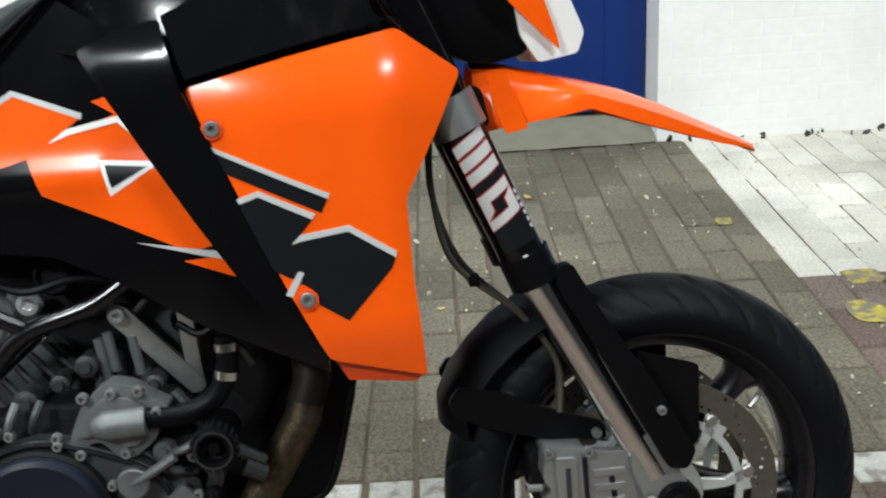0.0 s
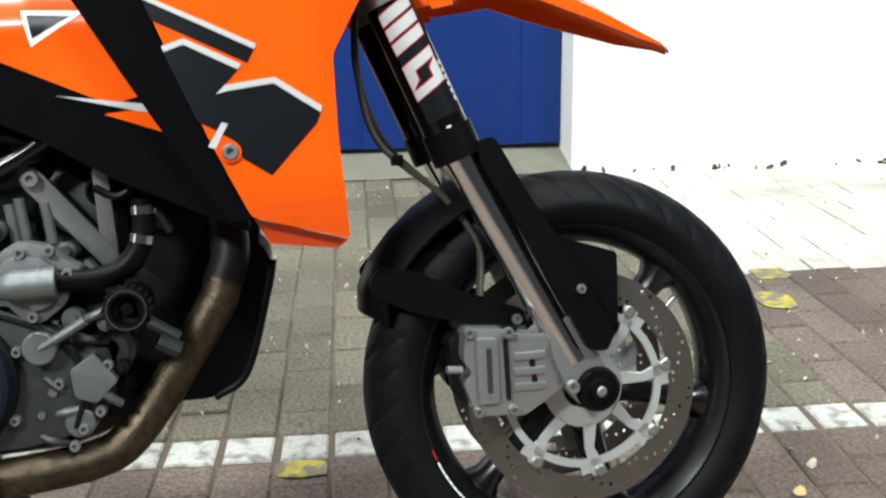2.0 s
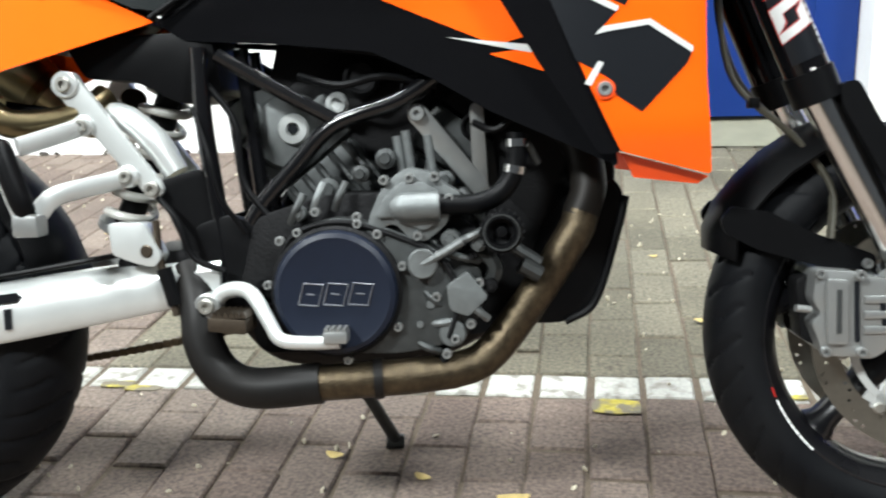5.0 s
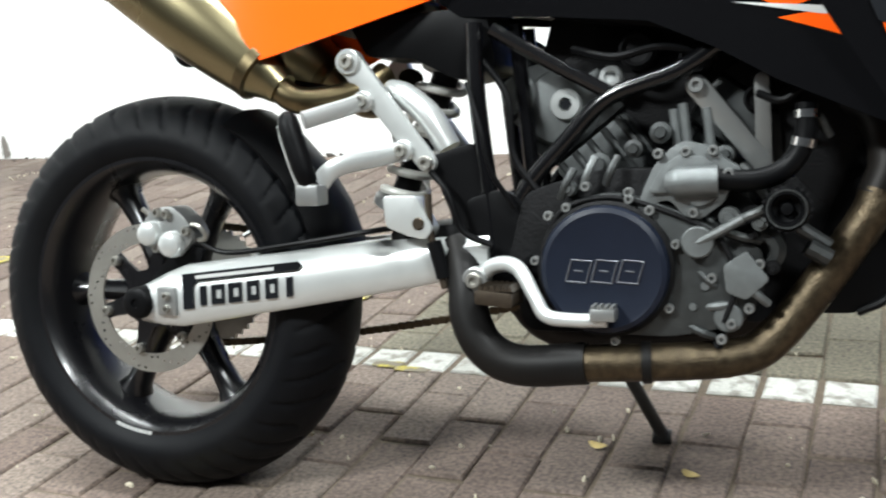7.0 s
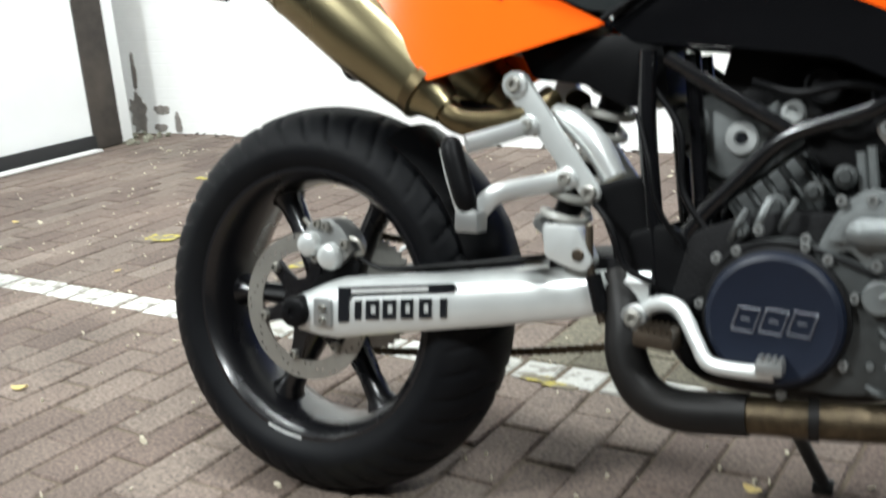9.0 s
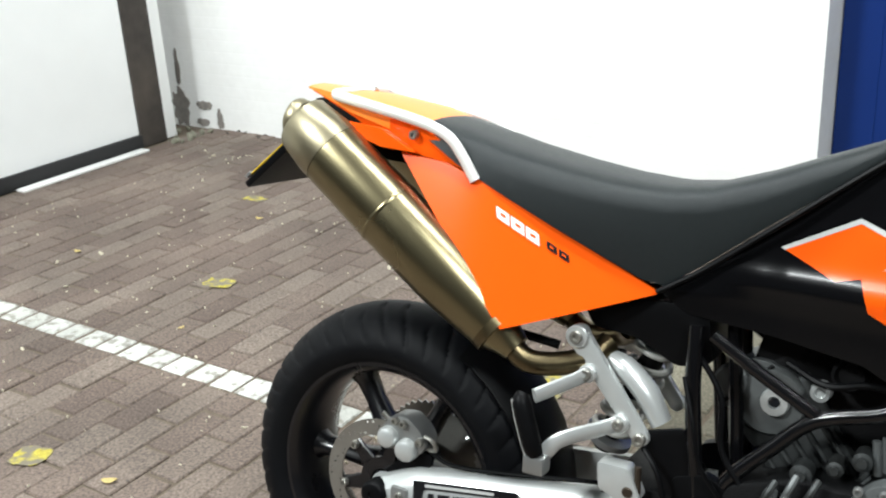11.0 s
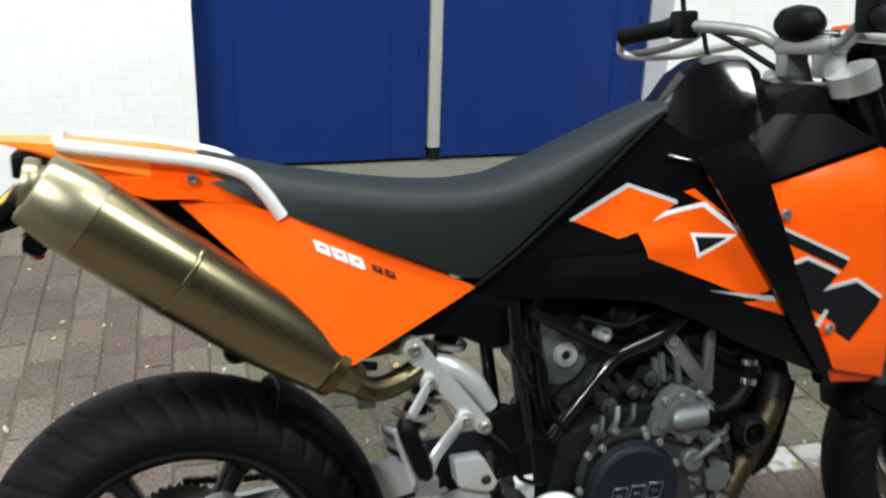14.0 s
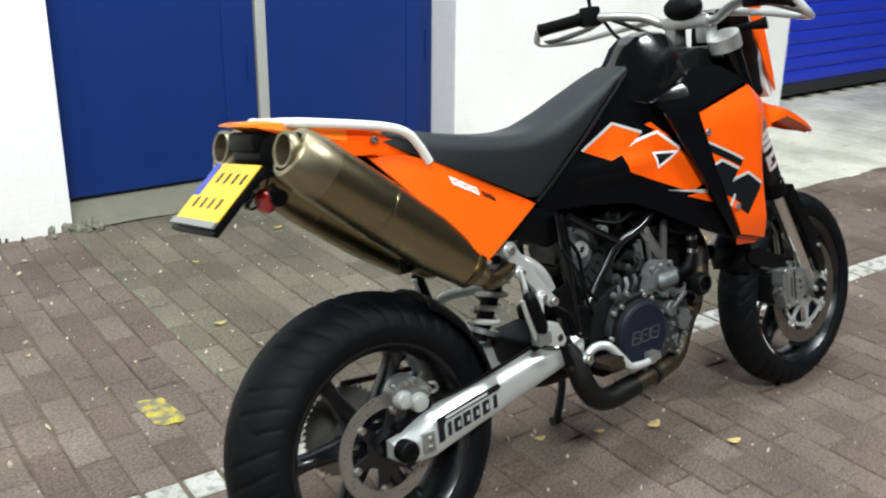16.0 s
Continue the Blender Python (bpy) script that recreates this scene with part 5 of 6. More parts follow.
rear, d1, t1 = cylinder(Vector((0.735, 0, 0.46)), 128, "rear_cylinder", "grey rear cylinder with ribs", -0.022)
front, d2, t2 = cylinder(Vector((0.80, 0, 0.44)), 53, "front_cylinder", "grey front cylinder with ribs", -0.040)
part("cam_end_housing", lathe([(0.056, 0.03), (0.056, -0.012), (0.050, -0.02), (0.03, -0.022), (0, -0.022)], (0.634, 0.002, 0.585), 36), M_CAST, rear, "round cam end housing")
part("cam_side", prism(round_poly([(0.552, 0.600), (0.562, 0.634), (0.606, 0.648), (0.640, 0.644), (0.672, 0.610), (0.668, 0.578), (0.640, 0.545), (0.612, 0.541), (0.562, 0.566)], 0.014), -0.013, 0.07, 0.010), M_CAST, rear)
part("cam_seam", tube([(0.563, -0.014, 0.569), (0.59, -0.0145, 0.596), (0.634, -0.014, 0.641)], 0.0035, 8, 2), M_ENGINE_DARK, rear)
part("cam_lobe", lathe([(0.026, 0.01), (0.026, -0.006), (0.022, -0.010), (0, -0.011)], (0.574, -0.012, 0.606), 28), M_CAST, rear)
part("cam_plug", lathe([(0, -0.002), (0.008, -0.002), (0.010, -0.008), (0.020, -0.008), (0.022, -0.004), (0.022, 0.01), (0, 0.01)], (0.643, -0.021, 0.588), 24), M_SILVER, rear, "silver plug")
# black six-sided disc paints the shaded inside of the socket
part("plug_socket", disc((0.643, -0.0255, 0.588), 0.008, 0.003, seg=6), M_STICKER_B, rear)
part("cam_plug", lathe([(0, -0.002), (0.007, -0.002), (0.008, -0.007), (0.014, -0.007), (0.016, 0.01), (0, 0.01)], (0.708, -0.036, 0.622), 20), M_SILVER, rear)
for x, z in ((0.80, 0.545), (0.812, 0.552), (0.842, 0.545)):
    part("head_stud", tube([(x, -0.062, z - 0.02), (x - 0.006, -0.062, z + 0.03)], 0.0065, 10, 0), M_CAST, front)

for pts, r in (([(0.52, -0.085, 0.62), (0.545, -0.11, 0.56), (0.56, -0.112, 0.50), (0.59, -0.10, 0.45)], 0.004), ([(0.53, -0.07, 0.66), (0.575, -0.08, 0.60), (0.585, -0.085, 0.52), (0.62, -0.09, 0.47)], 0.005), ([(0.66, -0.05, 0.66), (0.72, -0.075, 0.645), (0.78, -0.07, 0.655), (0.85, -0.06, 0.64)], 0.0055), ([(0.90, -0.085, 0.59), (0.93, -0.10, 0.58), (0.97, -0.095, 0.60), (1.03, -0.09, 0.575)], 0.005), ([(0.47, -0.10, 0.50), (0.50, -0.115, 0.47), (0.52, -0.115, 0.42), (0.56, -0.11, 0.40)], 0.0045)):
    part("cable", tube(pts, r, 8), M_BLACK, bike)
for x, z, r in ((0.70, 0.505, 0.016), (0.745, 0.525, 0.012), (0.78, 0.545, 0.014), (0.86, 0.515, 0.012), (0.885, 0.46, 0.013)):
    part("case_boss", lathe([(0, -0.012), (r * 0.5, -0.012), (r * 0.6, -0.006), (r, -0.004), (r, 0.03), (0, 0.03)], (x, -0.075, z), 18), M_ENGINE, engine)
for k in range(6):
    a = radians(200 + 24 * k)
    part("case_rib", tube([(0.80 + 0.05 * math.cos(a), -0.1, 0.47 + 0.05 * math.sin(a)), (0.80 + 0.11 * math.cos(a), -0.098, 0.47 + 0.11 * math.sin(a))], 0.005, 8, 0), M_ENGINE, engine)
# webs, pads and pipes that break up the casting
for k, (xa, za, xb, zb2) in enumerate(((0.862, 0.42, 0.905, 0.408), (0.885, 0.36, 0.915, 0.33), (0.83, 0.37, 0.86, 0.345), (0.84, 0.325, 0.875, 0.33), (0.655, 0.462, 0.672, 0.50), (0.685, 0.475, 0.70, 0.515), (0.715, 0.48, 0.73, 0.515), (0.88, 0.435, 0.915, 0.45), (0.82, 0.30, 0.85, 0.287))):
    part("web", tube([(xa, -0.112, za), ((xa + xb) / 2, -0.119, (za + zb2) / 2), (xb, -0.108, zb2)], 0.0055, 8, 3), M_CAST if k % 2 else M_ENGINE, engine)
for x, z, r in ((0.868, 0.438, 0.013), (0.905, 0.43, 0.010), (0.84, 0.352, 0.012), (0.825, 0.325, 0.010), (0.895, 0.415, 0.008), (0.665, 0.475, 0.010), (0.92, 0.375, 0.009)):
    part("pad", lathe([(0, -0.008), (r * 0.45, -0.008), (r * 0.55, -0.003), (r * 0.9, -0.003), (r, 0.0), (r, 0.025), (0, 0.025)], (x, -0.113, z), 16), M_CAST if r > 0.0095 else M_ENGINE_DARK, engine)
part("cover_seam", tube([(0.632, -0.119, 0.40), (0.66, -0.1195, 0.448), (0.72, -0.1195, 0.464), (0.785, -0.1195, 0.448), (0.852, -0.1195, 0.415), (0.877, -0.1195, 0.36), (0.863, -0.1195, 0.307)], 0.0035, 8), M_ENGINE_DARK, engine)
part("gear_boss", lathe([(0.03, 0.02), (0.03, -0.006), (0.022, -0.012), (0.012, -0.012), (0.010, -0.004), (0, -0.004)], (0.905, -0.09, 0.395), 24), M_ENGINE, engine)



def strap(p, q, wp, wq, y0, y1, bev=0.003):
    """A flat bar with round ends from p to q, of half widths wp and wq."""
    p, q = Vector(p), Vector(q)
    d = (q - p).normalized()
    n = Vector((-d.y, d.x))
    out = []
    for c, w, s in ((p, wp, -1), (q, wq, 1)):
        for k in range(7):
            a = math.pi * k / 6
            out.append(tuple(c + n * (w * math.cos(a) * -s) + d * (w * math.sin(a) * s)))
    return prism(out, min(y0, y1), max(y0, y1), bev)


# V-shaped engine bracket
vee = join(strap((0.824, 0.604), (0.906, 0.502), 0.0145, 0.013, -0.069, -0.057), strap((0.904, 0.608), (0.907, 0.502), 0.0095, 0.0105, -0.067, -0.056))
for v in vee.verts:
    v.co.y += 0.14 * max(0, 0.605 - v.co.z)
part("engine_bracket", vee, M_ALU, bike, "V-shaped aluminium engine bracket")
bolt(engine, 0.824, -0.071, 0.604, 0.0105)

# oil tank and skid plate ahead of the engine
part("oil_tank", prism(round_poly([(1.020, 0.535), (1.075, 0.522), (1.104, 0.492), (1.096, 0.450), (1.062, 0.338), (1.022, 0.308), (0.960, 0.308), (0.955, 0.34), (0.985, 0.44)], 0.02, 5), -0.030, 0.105, 0.012), M_BLACK, bike, "satin black oil tank before the engine")
part("oil_tank_rim", tube([(1.104, -0.030, 0.485), (1.095, -0.030, 0.445), (1.062, -0.030, 0.34), (1.02, -0.030, 0.31)], 0.006, 8), M_BLACK, bike)
part("tank_neck", disc((1.078, -0.02, 0.525), 0.013, 0.04, (0, 0, 1), seg=16), M_BLACK, bike)
# two added dark blocks give the open gaps round the cylinders their shade
part("rear_block", prism(round_poly([(0.60, 0.635), (0.745, 0.625), (0.80, 0.66), (0.74, 0.715), (0.62, 0.712)], 0.012), 0.0, 0.075, 0.008), M_ENGINE_DARK, bike, "dark filler for the shaded gap over the rear cylinder")
part("front_block", prism(round_poly([(0.90, 0.47), (0.99, 0.50), (1.02, 0.455), (0.985, 0.375), (0.94, 0.30), (0.88, 0.29)], 0.015), -0.028, 0.09, 0.01), M_ENGINE_DARK, bike, "dark filler for the shaded gap before the cylinders")
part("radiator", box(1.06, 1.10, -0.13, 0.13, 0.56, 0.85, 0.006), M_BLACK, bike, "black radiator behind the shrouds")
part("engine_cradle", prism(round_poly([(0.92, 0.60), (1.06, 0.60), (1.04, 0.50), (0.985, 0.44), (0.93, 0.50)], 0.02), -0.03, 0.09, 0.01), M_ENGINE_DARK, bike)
# added dark mass that closes the shaded gap between the cylinders
part("throttle_body", prism(round_poly([(0.665, 0.66), (0.70, 0.71), (0.86, 0.70), (1.0, 0.64), (1.03, 0.58), (0.96, 0.52), (0.88, 0.52), (0.80, 0.50), (0.735, 0.52), (0.69, 0.60)], 0.015), 0.0, 0.085, 0.012), M_ENGINE_DARK, bike, "dark filler for the shaded gap between the cylinders")
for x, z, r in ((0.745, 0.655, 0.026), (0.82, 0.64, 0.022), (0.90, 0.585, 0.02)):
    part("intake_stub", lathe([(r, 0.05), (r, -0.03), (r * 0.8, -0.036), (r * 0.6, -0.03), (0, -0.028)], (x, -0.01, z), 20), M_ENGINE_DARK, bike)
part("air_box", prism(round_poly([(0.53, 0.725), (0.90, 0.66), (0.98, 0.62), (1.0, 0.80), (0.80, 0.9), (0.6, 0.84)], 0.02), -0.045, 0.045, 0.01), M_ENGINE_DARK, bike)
for pts, r in (([(0.95, -0.095, 0.565), (0.97, -0.10, 0.56), (0.985, -0.09, 0.535)], 0.006), ([(0.88, -0.07, 0.50), (0.93, -0.085, 0.44), (0.985, -0.08, 0.40)], 0.009), ([(0.96, -0.09, 0.40), (0.985, -0.085, 0.385)], 0.012)):
    part("fitting", tube(pts, r, 10), M_ENGINE, bike)

# trellis frame
for s in (-1, 1):
    y = s * 0.080
    fr = part("frame_rail", tube([(0.86, y * 0.9, 0.66), (0.80, y, 0.622), (0.712, y, 0.592), (0.655, y, 0.536), (0.60, y, 0.474), (0.565, y, 0.405)], 0.0118, 12), M_FRAME, bike, "black trellis frame tube")
    part("frame_strut", tube([(0.555, y, 0.69), (0.63, y, 0.645), (0.712, y, 0.600)], 0.010, 10), M_FRAME, fr)
    part("frame_post", tube([(0.527, y * 0.9, 0.70), (0.533, y, 0.60), (0.548, y, 0.47), (0.558, y, 0.38)], 0.0125, 12), M_FRAME, fr)
    part("swingarm_plate", prism(round_poly([(0.515, 0.46), (0.565, 0.475), (0.60, 0.46), (0.605, 0.40), (0.64, 0.385), (0.645, 0.35), (0.60, 0.335), (0.535, 0.33)], 0.012), y - s * 0.012, y + s * 0.012, 0.005), M_BLACK, fr, "black swingarm pivot plate")
    part("pivot_boss", lathe([(0.022, 0), (0.022, s * 0.012), (0.014, s * 0.012), (0.012, s * 0.004), (0, s * 0.004)], (0.618, y + s * 0.012, 0.366), 24), M_BLACK, fr)
    part("inner_strut", tube([(0.575, y * 0.4, 0.70), (0.59, y * 0.4, 0.56), (0.60, y * 0.4, 0.45)], 0.011, 10), M_FRAME, fr)
    part("subframe_tube", tube([(0.53, y * 0.5, 0.70), (0.40, y * 0.4, 0.72), (0.25, y * 0.4, 0.77), (0.05, y * 0.4, 0.88)], 0.010, 10), M_FRAME, fr)

# swingarm
for s in (-1, 1):
    secs = []
    for x, zb, zt, yo in ((-0.018, 0.292, 0.330, 0.122), (0.0, 0.280, 0.336, 0.128), (0.04, 0.276, 0.354, 0.131), (0.075, 0.275, 0.367, 0.130), (0.20, 0.296, 0.382, 0.118), (0.33, 0.318, 0.398, 0.108), (0.44, 0.338, 0.412, 0.101), (0.535, 0.358, 0.420, 0.100), (0.550, 0.361, 0.421, 0.100)):
        h = zt - zb
        secs.append([(x, s * (yo - 0.006), zb), (x, s * yo, zb + 0.006), (x, s * (yo + 0.002), zb + h * 0.3), (x, s * (yo + 0.002), zb + h * 0.66), (x, s * (yo - 0.004), zb + h * 0.76), (x, s * (yo - 0.012), zt - 0.004), (x, s * (yo - 0.02), zt), (x, s * (yo - 0.036), zt), (x, s * (yo - 0.04), zb)])
    arm = part("swingarm_leg", loft(secs), M_SILVER, bike, "silver painted swingarm leg with black decal", 40)
    if s < 0:
        def arm_y(x, z, lift=0.0):
            return -(lerp(x, ((0.0, 0.128), (0.075, 0.132), (0.20, 0.120), (0.33, 0.110), (0.44, 0.102))) + lift)
        def P(u, v):
            x = 0.082 + u * 0.185
            return (x, 0.302 + u * 0.020 + v * 0.052)
        decal([P(0, 0), P(0.09, 0), P(0.09, 0.62), P(0.12, 0.78), P(1.0, 0.78), P(1.03, 0.9), P(1.0, 1.02), P(0, 1.02)], arm_y, M_STICKER_B, arm, "decal_shape", 0.0032)
        decal([P(0.12, 0.84), P(0.80, 0.84), P(0.80, 0.94), P(0.12, 0.94)], arm_y, M_STICKER_G, arm, "decal_shape", 0.0038)
        for u, w in ((0.15, 0.05), (0.25, 0.11), (0.40, 0.11), (0.56, 0.10), (0.72, 0.10), (0.90, 0.05)):
            decal([P(u, 0.06), P(u + w, 0.06), P(u + w, 0.62), P(u, 0.62)], arm_y, M_STICKER_B, arm, "decal_shape", 0.0032)
            if w > 0.08:
                decal([P(u + w * 0.45, 0.22), P(u + w * 0.8, 0.22), P(u + w * 0.8, 0.46), P(u + w * 0.45, 0.46)], arm_y, M_SILVER, arm, "decal_shape", 0.0038)
    part("axle_end", lathe([(0, s * 0.017), (0.006, s * 0.017), (0.007, s * 0.020), (0.0195, s * 0.020), (0.0225, s * 0.018), (0.0245, s * 0.014), (0.0245, -s * 0.01), (0, -s * 0.01)], (0.002, s * 0.124, 0.31), 32), M_BLACK, arm, "black axle nut cap")
    part("chain_adjuster", box(0.038, 0.07, min(s * 0.126, s * 0.138), max(s * 0.126, s * 0.138), 0.292, 0.335, 0.003), M_ALU, arm)
    bolt(arm, 0.056, s * 0.139, 0.322, 0.006, M_STEEL, out=s)
    bolt(arm, 0.056, s * 0.139, 0.303, 0.006, M_STEEL, out=s)
part("swingarm_bridge", prism(round_poly([(0.40, 0.42), (0.53, 0.43), (0.54, 0.35), (0.42, 0.34)], 0.015), -0.09, 0.09, 0.01), M_ENGINE_DARK, bike)

# rear wheel with disc, sprocket and chain
rwheel = wheel("rear_wheel", RA, 0.319, 0.092, 0.078, 6, 60, "black cast rear wheel with six spokes")
brake_disc(RA, -0.082, 0.088, 0.118, rwheel, "drilled steel rear brake disc", 28, M_STEEL)
carrier = [lathe([(0.024, -0.004), (0.046, -0.004), (0.046, 0.004), (0.024, 0.004)], (RA.x, -0.078, RA.z), 36, closed=True)]
for k in range(6):
    q = prism([(0.042, -0.016), (0.070, -0.012), (0.094, -0.012), (0.094, 0.012), (0.070, 0.012), (0.042, 0.016)], -0.082, -0.074, 0.002, 1)
    bmesh.ops.transform(q, matrix=Matrix.Translation((RA.x, 0, RA.z)) @ Matrix.Rotation(-radians(60 * k + 15), 4, "Y"), verts=q.verts)
    carrier.append(q)
part("disc_carrier", join(*carrier), M_RIM, rwheel)
for k in range(6):
    a = radians(60 * k + 15)
    bolt(rwheel, RA.x + 0.083 * math.cos(a), -0.086, RA.z + 0.083 * math.sin(a), 0.008, M_STEEL)
ring_marks(rwheel, RA, -0.0795, 0.2195, 250, 268, 8, M_STICKER_G, 0.007)
sprocket = []
for k in range(84):
    a, r = 2 * math.pi * k / 84, 0.104 if k % 2 else 0.097
    sprocket.append((RA.x + r * math.cos(a), RA.z + r * math.sin(a)))
part("sprocket", prism(sprocket, 0.088, 0.094), M_STEEL, rwheel, "toothed rear sprocket")
for z0, z1 in ((0.412, 0.386), (0.207, 0.300)):
    links = []
    n = 42
    for k in range(n + 1):
        u = k / n
        q = box(-0.0078, 0.0078, -0.007 if k % 2 else -0.005, 0.007 if k % 2 else 0.005, -0.006, 0.006, 0.002, 1)
        bmesh.ops.translate(q, verts=q.verts, vec=(0.60 * u, 0.091, z0 + (z1 - z0) * u - 0.012 * math.sin(math.pi * u)))
        links.append(q)
    part("chain_run", join(*links), M_CHAIN, bike, "oily drive chain")
cal = part("rear_caliper", prism(round_poly([(-0.002, 0.428), (0.018, 0.452), (0.052, 0.456), (0.078, 0.436), (0.092, 0.410), (0.074, 0.388), (0.048, 0.380), (0.012, 0.398)], 0.010), -0.112, -0.066, 0.006), M_ALU, bike, "small silver rear brake caliper")
for cx, cz, r in ((0.016, 0.414, 0.0195), (0.054, 0.398, 0.0205)):
    part("piston_boss", lathe([(0, -0.013), (r * 0.55, -0.013), (r * 0.85, -0.010), (r, -0.004), (r, 0.012), (0, 0.012)], (cx, -0.116, cz), 28), M_SILVER, cal, "pale piston boss")
for cx, cz in ((0.030, 0.446), (0.046, 0.444), (0.080, 0.418)):
    bolt(cal, cx, -0.115, cz, 0.0075, M_STEEL)
part("bleed_nipple", tube([(0.008, -0.10, 0.440), (-0.004, -0.104, 0.452)], 0.0045, 10, 0), M_STEEL, cal)
part("bridge_pipe", tube([(0.086, -0.108, 0.428), (0.102, -0.110, 0.424), (0.108, -0.106, 0.408), (0.09, -0.10, 0.402)], 0.004, 8), M_STEEL, cal)
part("caliper_hanger", prism(round_poly([(0.0, 0.34), (0.06, 0.40), (0.10, 0.39), (0.09, 0.36), (0.04, 0.33)], 0.008), -0.10, -0.09, 0.002), M_BLACK, cal)
part("brake_line", tube([(0.09, -0.10, 0.402), (0.14, -0.10, 0.385), (0.25, -0.10, 0.398), (0.38, -0.095, 0.418), (0.46, -0.095, 0.43)], 0.0042, 8), M_BLACK, cal)
hugs = []
for a0 in (4, 14, 26, 38, 48, 56, 61):
    a = radians(a0)
    rr, wd = 0.335, 0.085
    ring = [(RA.x + (rr - 0.03 * abs(q) ** 3) * math.cos(a), q * wd, RA.z + (rr - 0.03 * abs(q) ** 3) * math.sin(a)) for q in (-1, -0.8, -0.5, 0, 0.5, 0.8, 1)]
    ring += [(RA.x + (rr - 0.004 - 0.03 * abs(q) ** 3) * math.cos(a), q * (wd - 0.003), RA.z + (rr - 0.004 - 0.03 * abs(q) ** 3) * math.sin(a)) for q in (1, 0.8, 0.5, 0, -0.5, -0.8, -1)]
    hugs.append(ring)
part("rear_hugger", loft(hugs), M_BLACK, bike, "satin black hugger before the rear tyre")

# shock absorber with its white coil
coil = []
A, B = Vector((0.366, 0.045, 0.452)), Vector((0.454, 0.028, 0.650))
dx = (B - A).normalized()
px = Vector((0, 1, 0))
py = dx.cross(px)
for k in range(133):
    u = k / 132
    q = 2 * math.pi * 6.5 * u
    coil.append(A.lerp(B, u) + px * (0.033 * math.cos(q)) + py * (0.033 * math.sin(q)))
shock = part("shock_spring", tube(coil, 0.0068, 8, 0), M_SPRING, bike, "white coil spring of the rear shock")
part("shock_body", tube([A - dx * 0.03, A.lerp(B, 0.5), B + dx * 0.02], 0.02, 16, 0), M_ENGINE_DARK, shock)
part("spring_cup", tube([B, B + dx * 0.012], 0.038, 20, 0), M_ENGINE_DARK, shock)
part("spring_cup", tube([A - dx * 0.012, A], 0.042, 20, 0), M_ALU, shock)
part("pipe_guard", tube([(0.385, -0.058, 0.622), (0.42, -0.062, 0.608), (0.458, -0.064, 0.575), (0.485, -0.064, 0.532)], 0.0175, 16, 6, 1.3, radii=(0.7, 1.05, 1.1, 0.95)), M_SILVER, shock, "curved silver pipe guard")
part("under_seat_box", prism(round_poly([(0.33, 0.72), (0.54, 0.725), (0.555, 0.64), (0.50, 0.625), (0.43, 0.66), (0.36, 0.665)], 0.012), -0.06, 0.06, 0.008), M_BLACK, bike)

# passenger peg hanger, pedal and pegs
for s in (-1, 1):
    y = s * 0.094
    hanger = part("peg_hanger", join(strap((0.350, 0.656), (0.464, 0.512), 0.0185, 0.0135, y - s * 0.008, y + s * 0.006, 0.004), disc((0.350, y, 0.656), 0.0185, 0.022, seg=24)), M_SILVER, bike, "silver passenger peg hanger")
    part("hanger_arm", join(disc((0.372, y + s * 0.006, 0.600), 0.0145, 0.016, seg=20), tube([(0.372, y + s * 0.006, 0.600), (0.358, s * 0.125, 0.592), (0.318, s * 0.180, 0.574)], 0.0062, 12, 6, 2.0, side=(0, 0, 1))), M_SILVER, hanger)
    part("hanger_arm", join(disc((0.430, y + s * 0.006, 0.530), 0.0150, 0.016, seg=20), tube([(0.430, y + s * 0.006, 0.530), (0.408, s * 0.122, 0.523), (0.362, s * 0.172, 0.510), (0.342, s * 0.186, 0.488)], 0.0062, 12, 6, 2.1, side=(0, 0, 1))), M_SILVER, hanger)
    part("passenger_peg", tube([(0.306, s * 0.196, 0.580), (0.308, s * 0.202, 0.566), (0.328, s * 0.204, 0.508), (0.334, s * 0.200, 0.490)], 0.0155, 14, 3, radii=(0.7, 1, 1, 0.8)), M_BLACK, hanger, "folded black rubber peg")
    part("peg_frame", tube([(0.292, s * 0.196, 0.568), (0.302, s * 0.196, 0.53), (0.322, s * 0.194, 0.474)], 0.006, 8), M_SILVER, hanger)
    part("peg_clevis", box(0.318, 0.352, min(s * 0.180, s * 0.212), max(s * 0.180, s * 0.212), 0.460, 0.488, 0.004), M_ALU, hanger)
    for bx, bz in ((0.350, 0.656), (0.464, 0.512)):
        bolt(hanger, bx, y + s * 0.012, bz, 0.0105, M_STEEL, out=s)
    for bx, bz in ((0.372, 0.600), (0.430, 0.530)):
        bolt(hanger, bx, y + s * 0.016, bz, 0.009, M_STEEL, out=s)
cyl = part("brake_master", prism(round_poly([(0.405, 0.468), (0.455, 0.468), (0.478, 0.422), (0.468, 0.408), (0.445, 0.412), (0.410, 0.425)], 0.006), -0.122, -0.090, 0.005), M_SILVER, bike, "silver rear brake cylinder plate")
part("plate_hole", disc((0.458, -0.123, 0.430), 0.009, 0.004, seg=16), M_BRASS, cyl)
part("boot", tube([(0.476, -0.112, 0.405), (0.484, -0.112, 0.378), (0.490, -0.112, 0.355)], 0.0105, 10), M_BLACK, cyl)
part("rod", tube([(0.468, -0.110, 0.47), (0.473, -0.112, 0.41), (0.492, -0.114, 0.34)], 0.0055, 8), M_BRASS, cyl)
part("hanger_plate", prism(round_poly([(0.46, 0.52), (0.53, 0.54), (0.55, 0.45), (0.53, 0.37), (0.50, 0.36), (0.495, 0.44)], 0.012), -0.090, -0.080, 0.003), M_BLACK, bike)
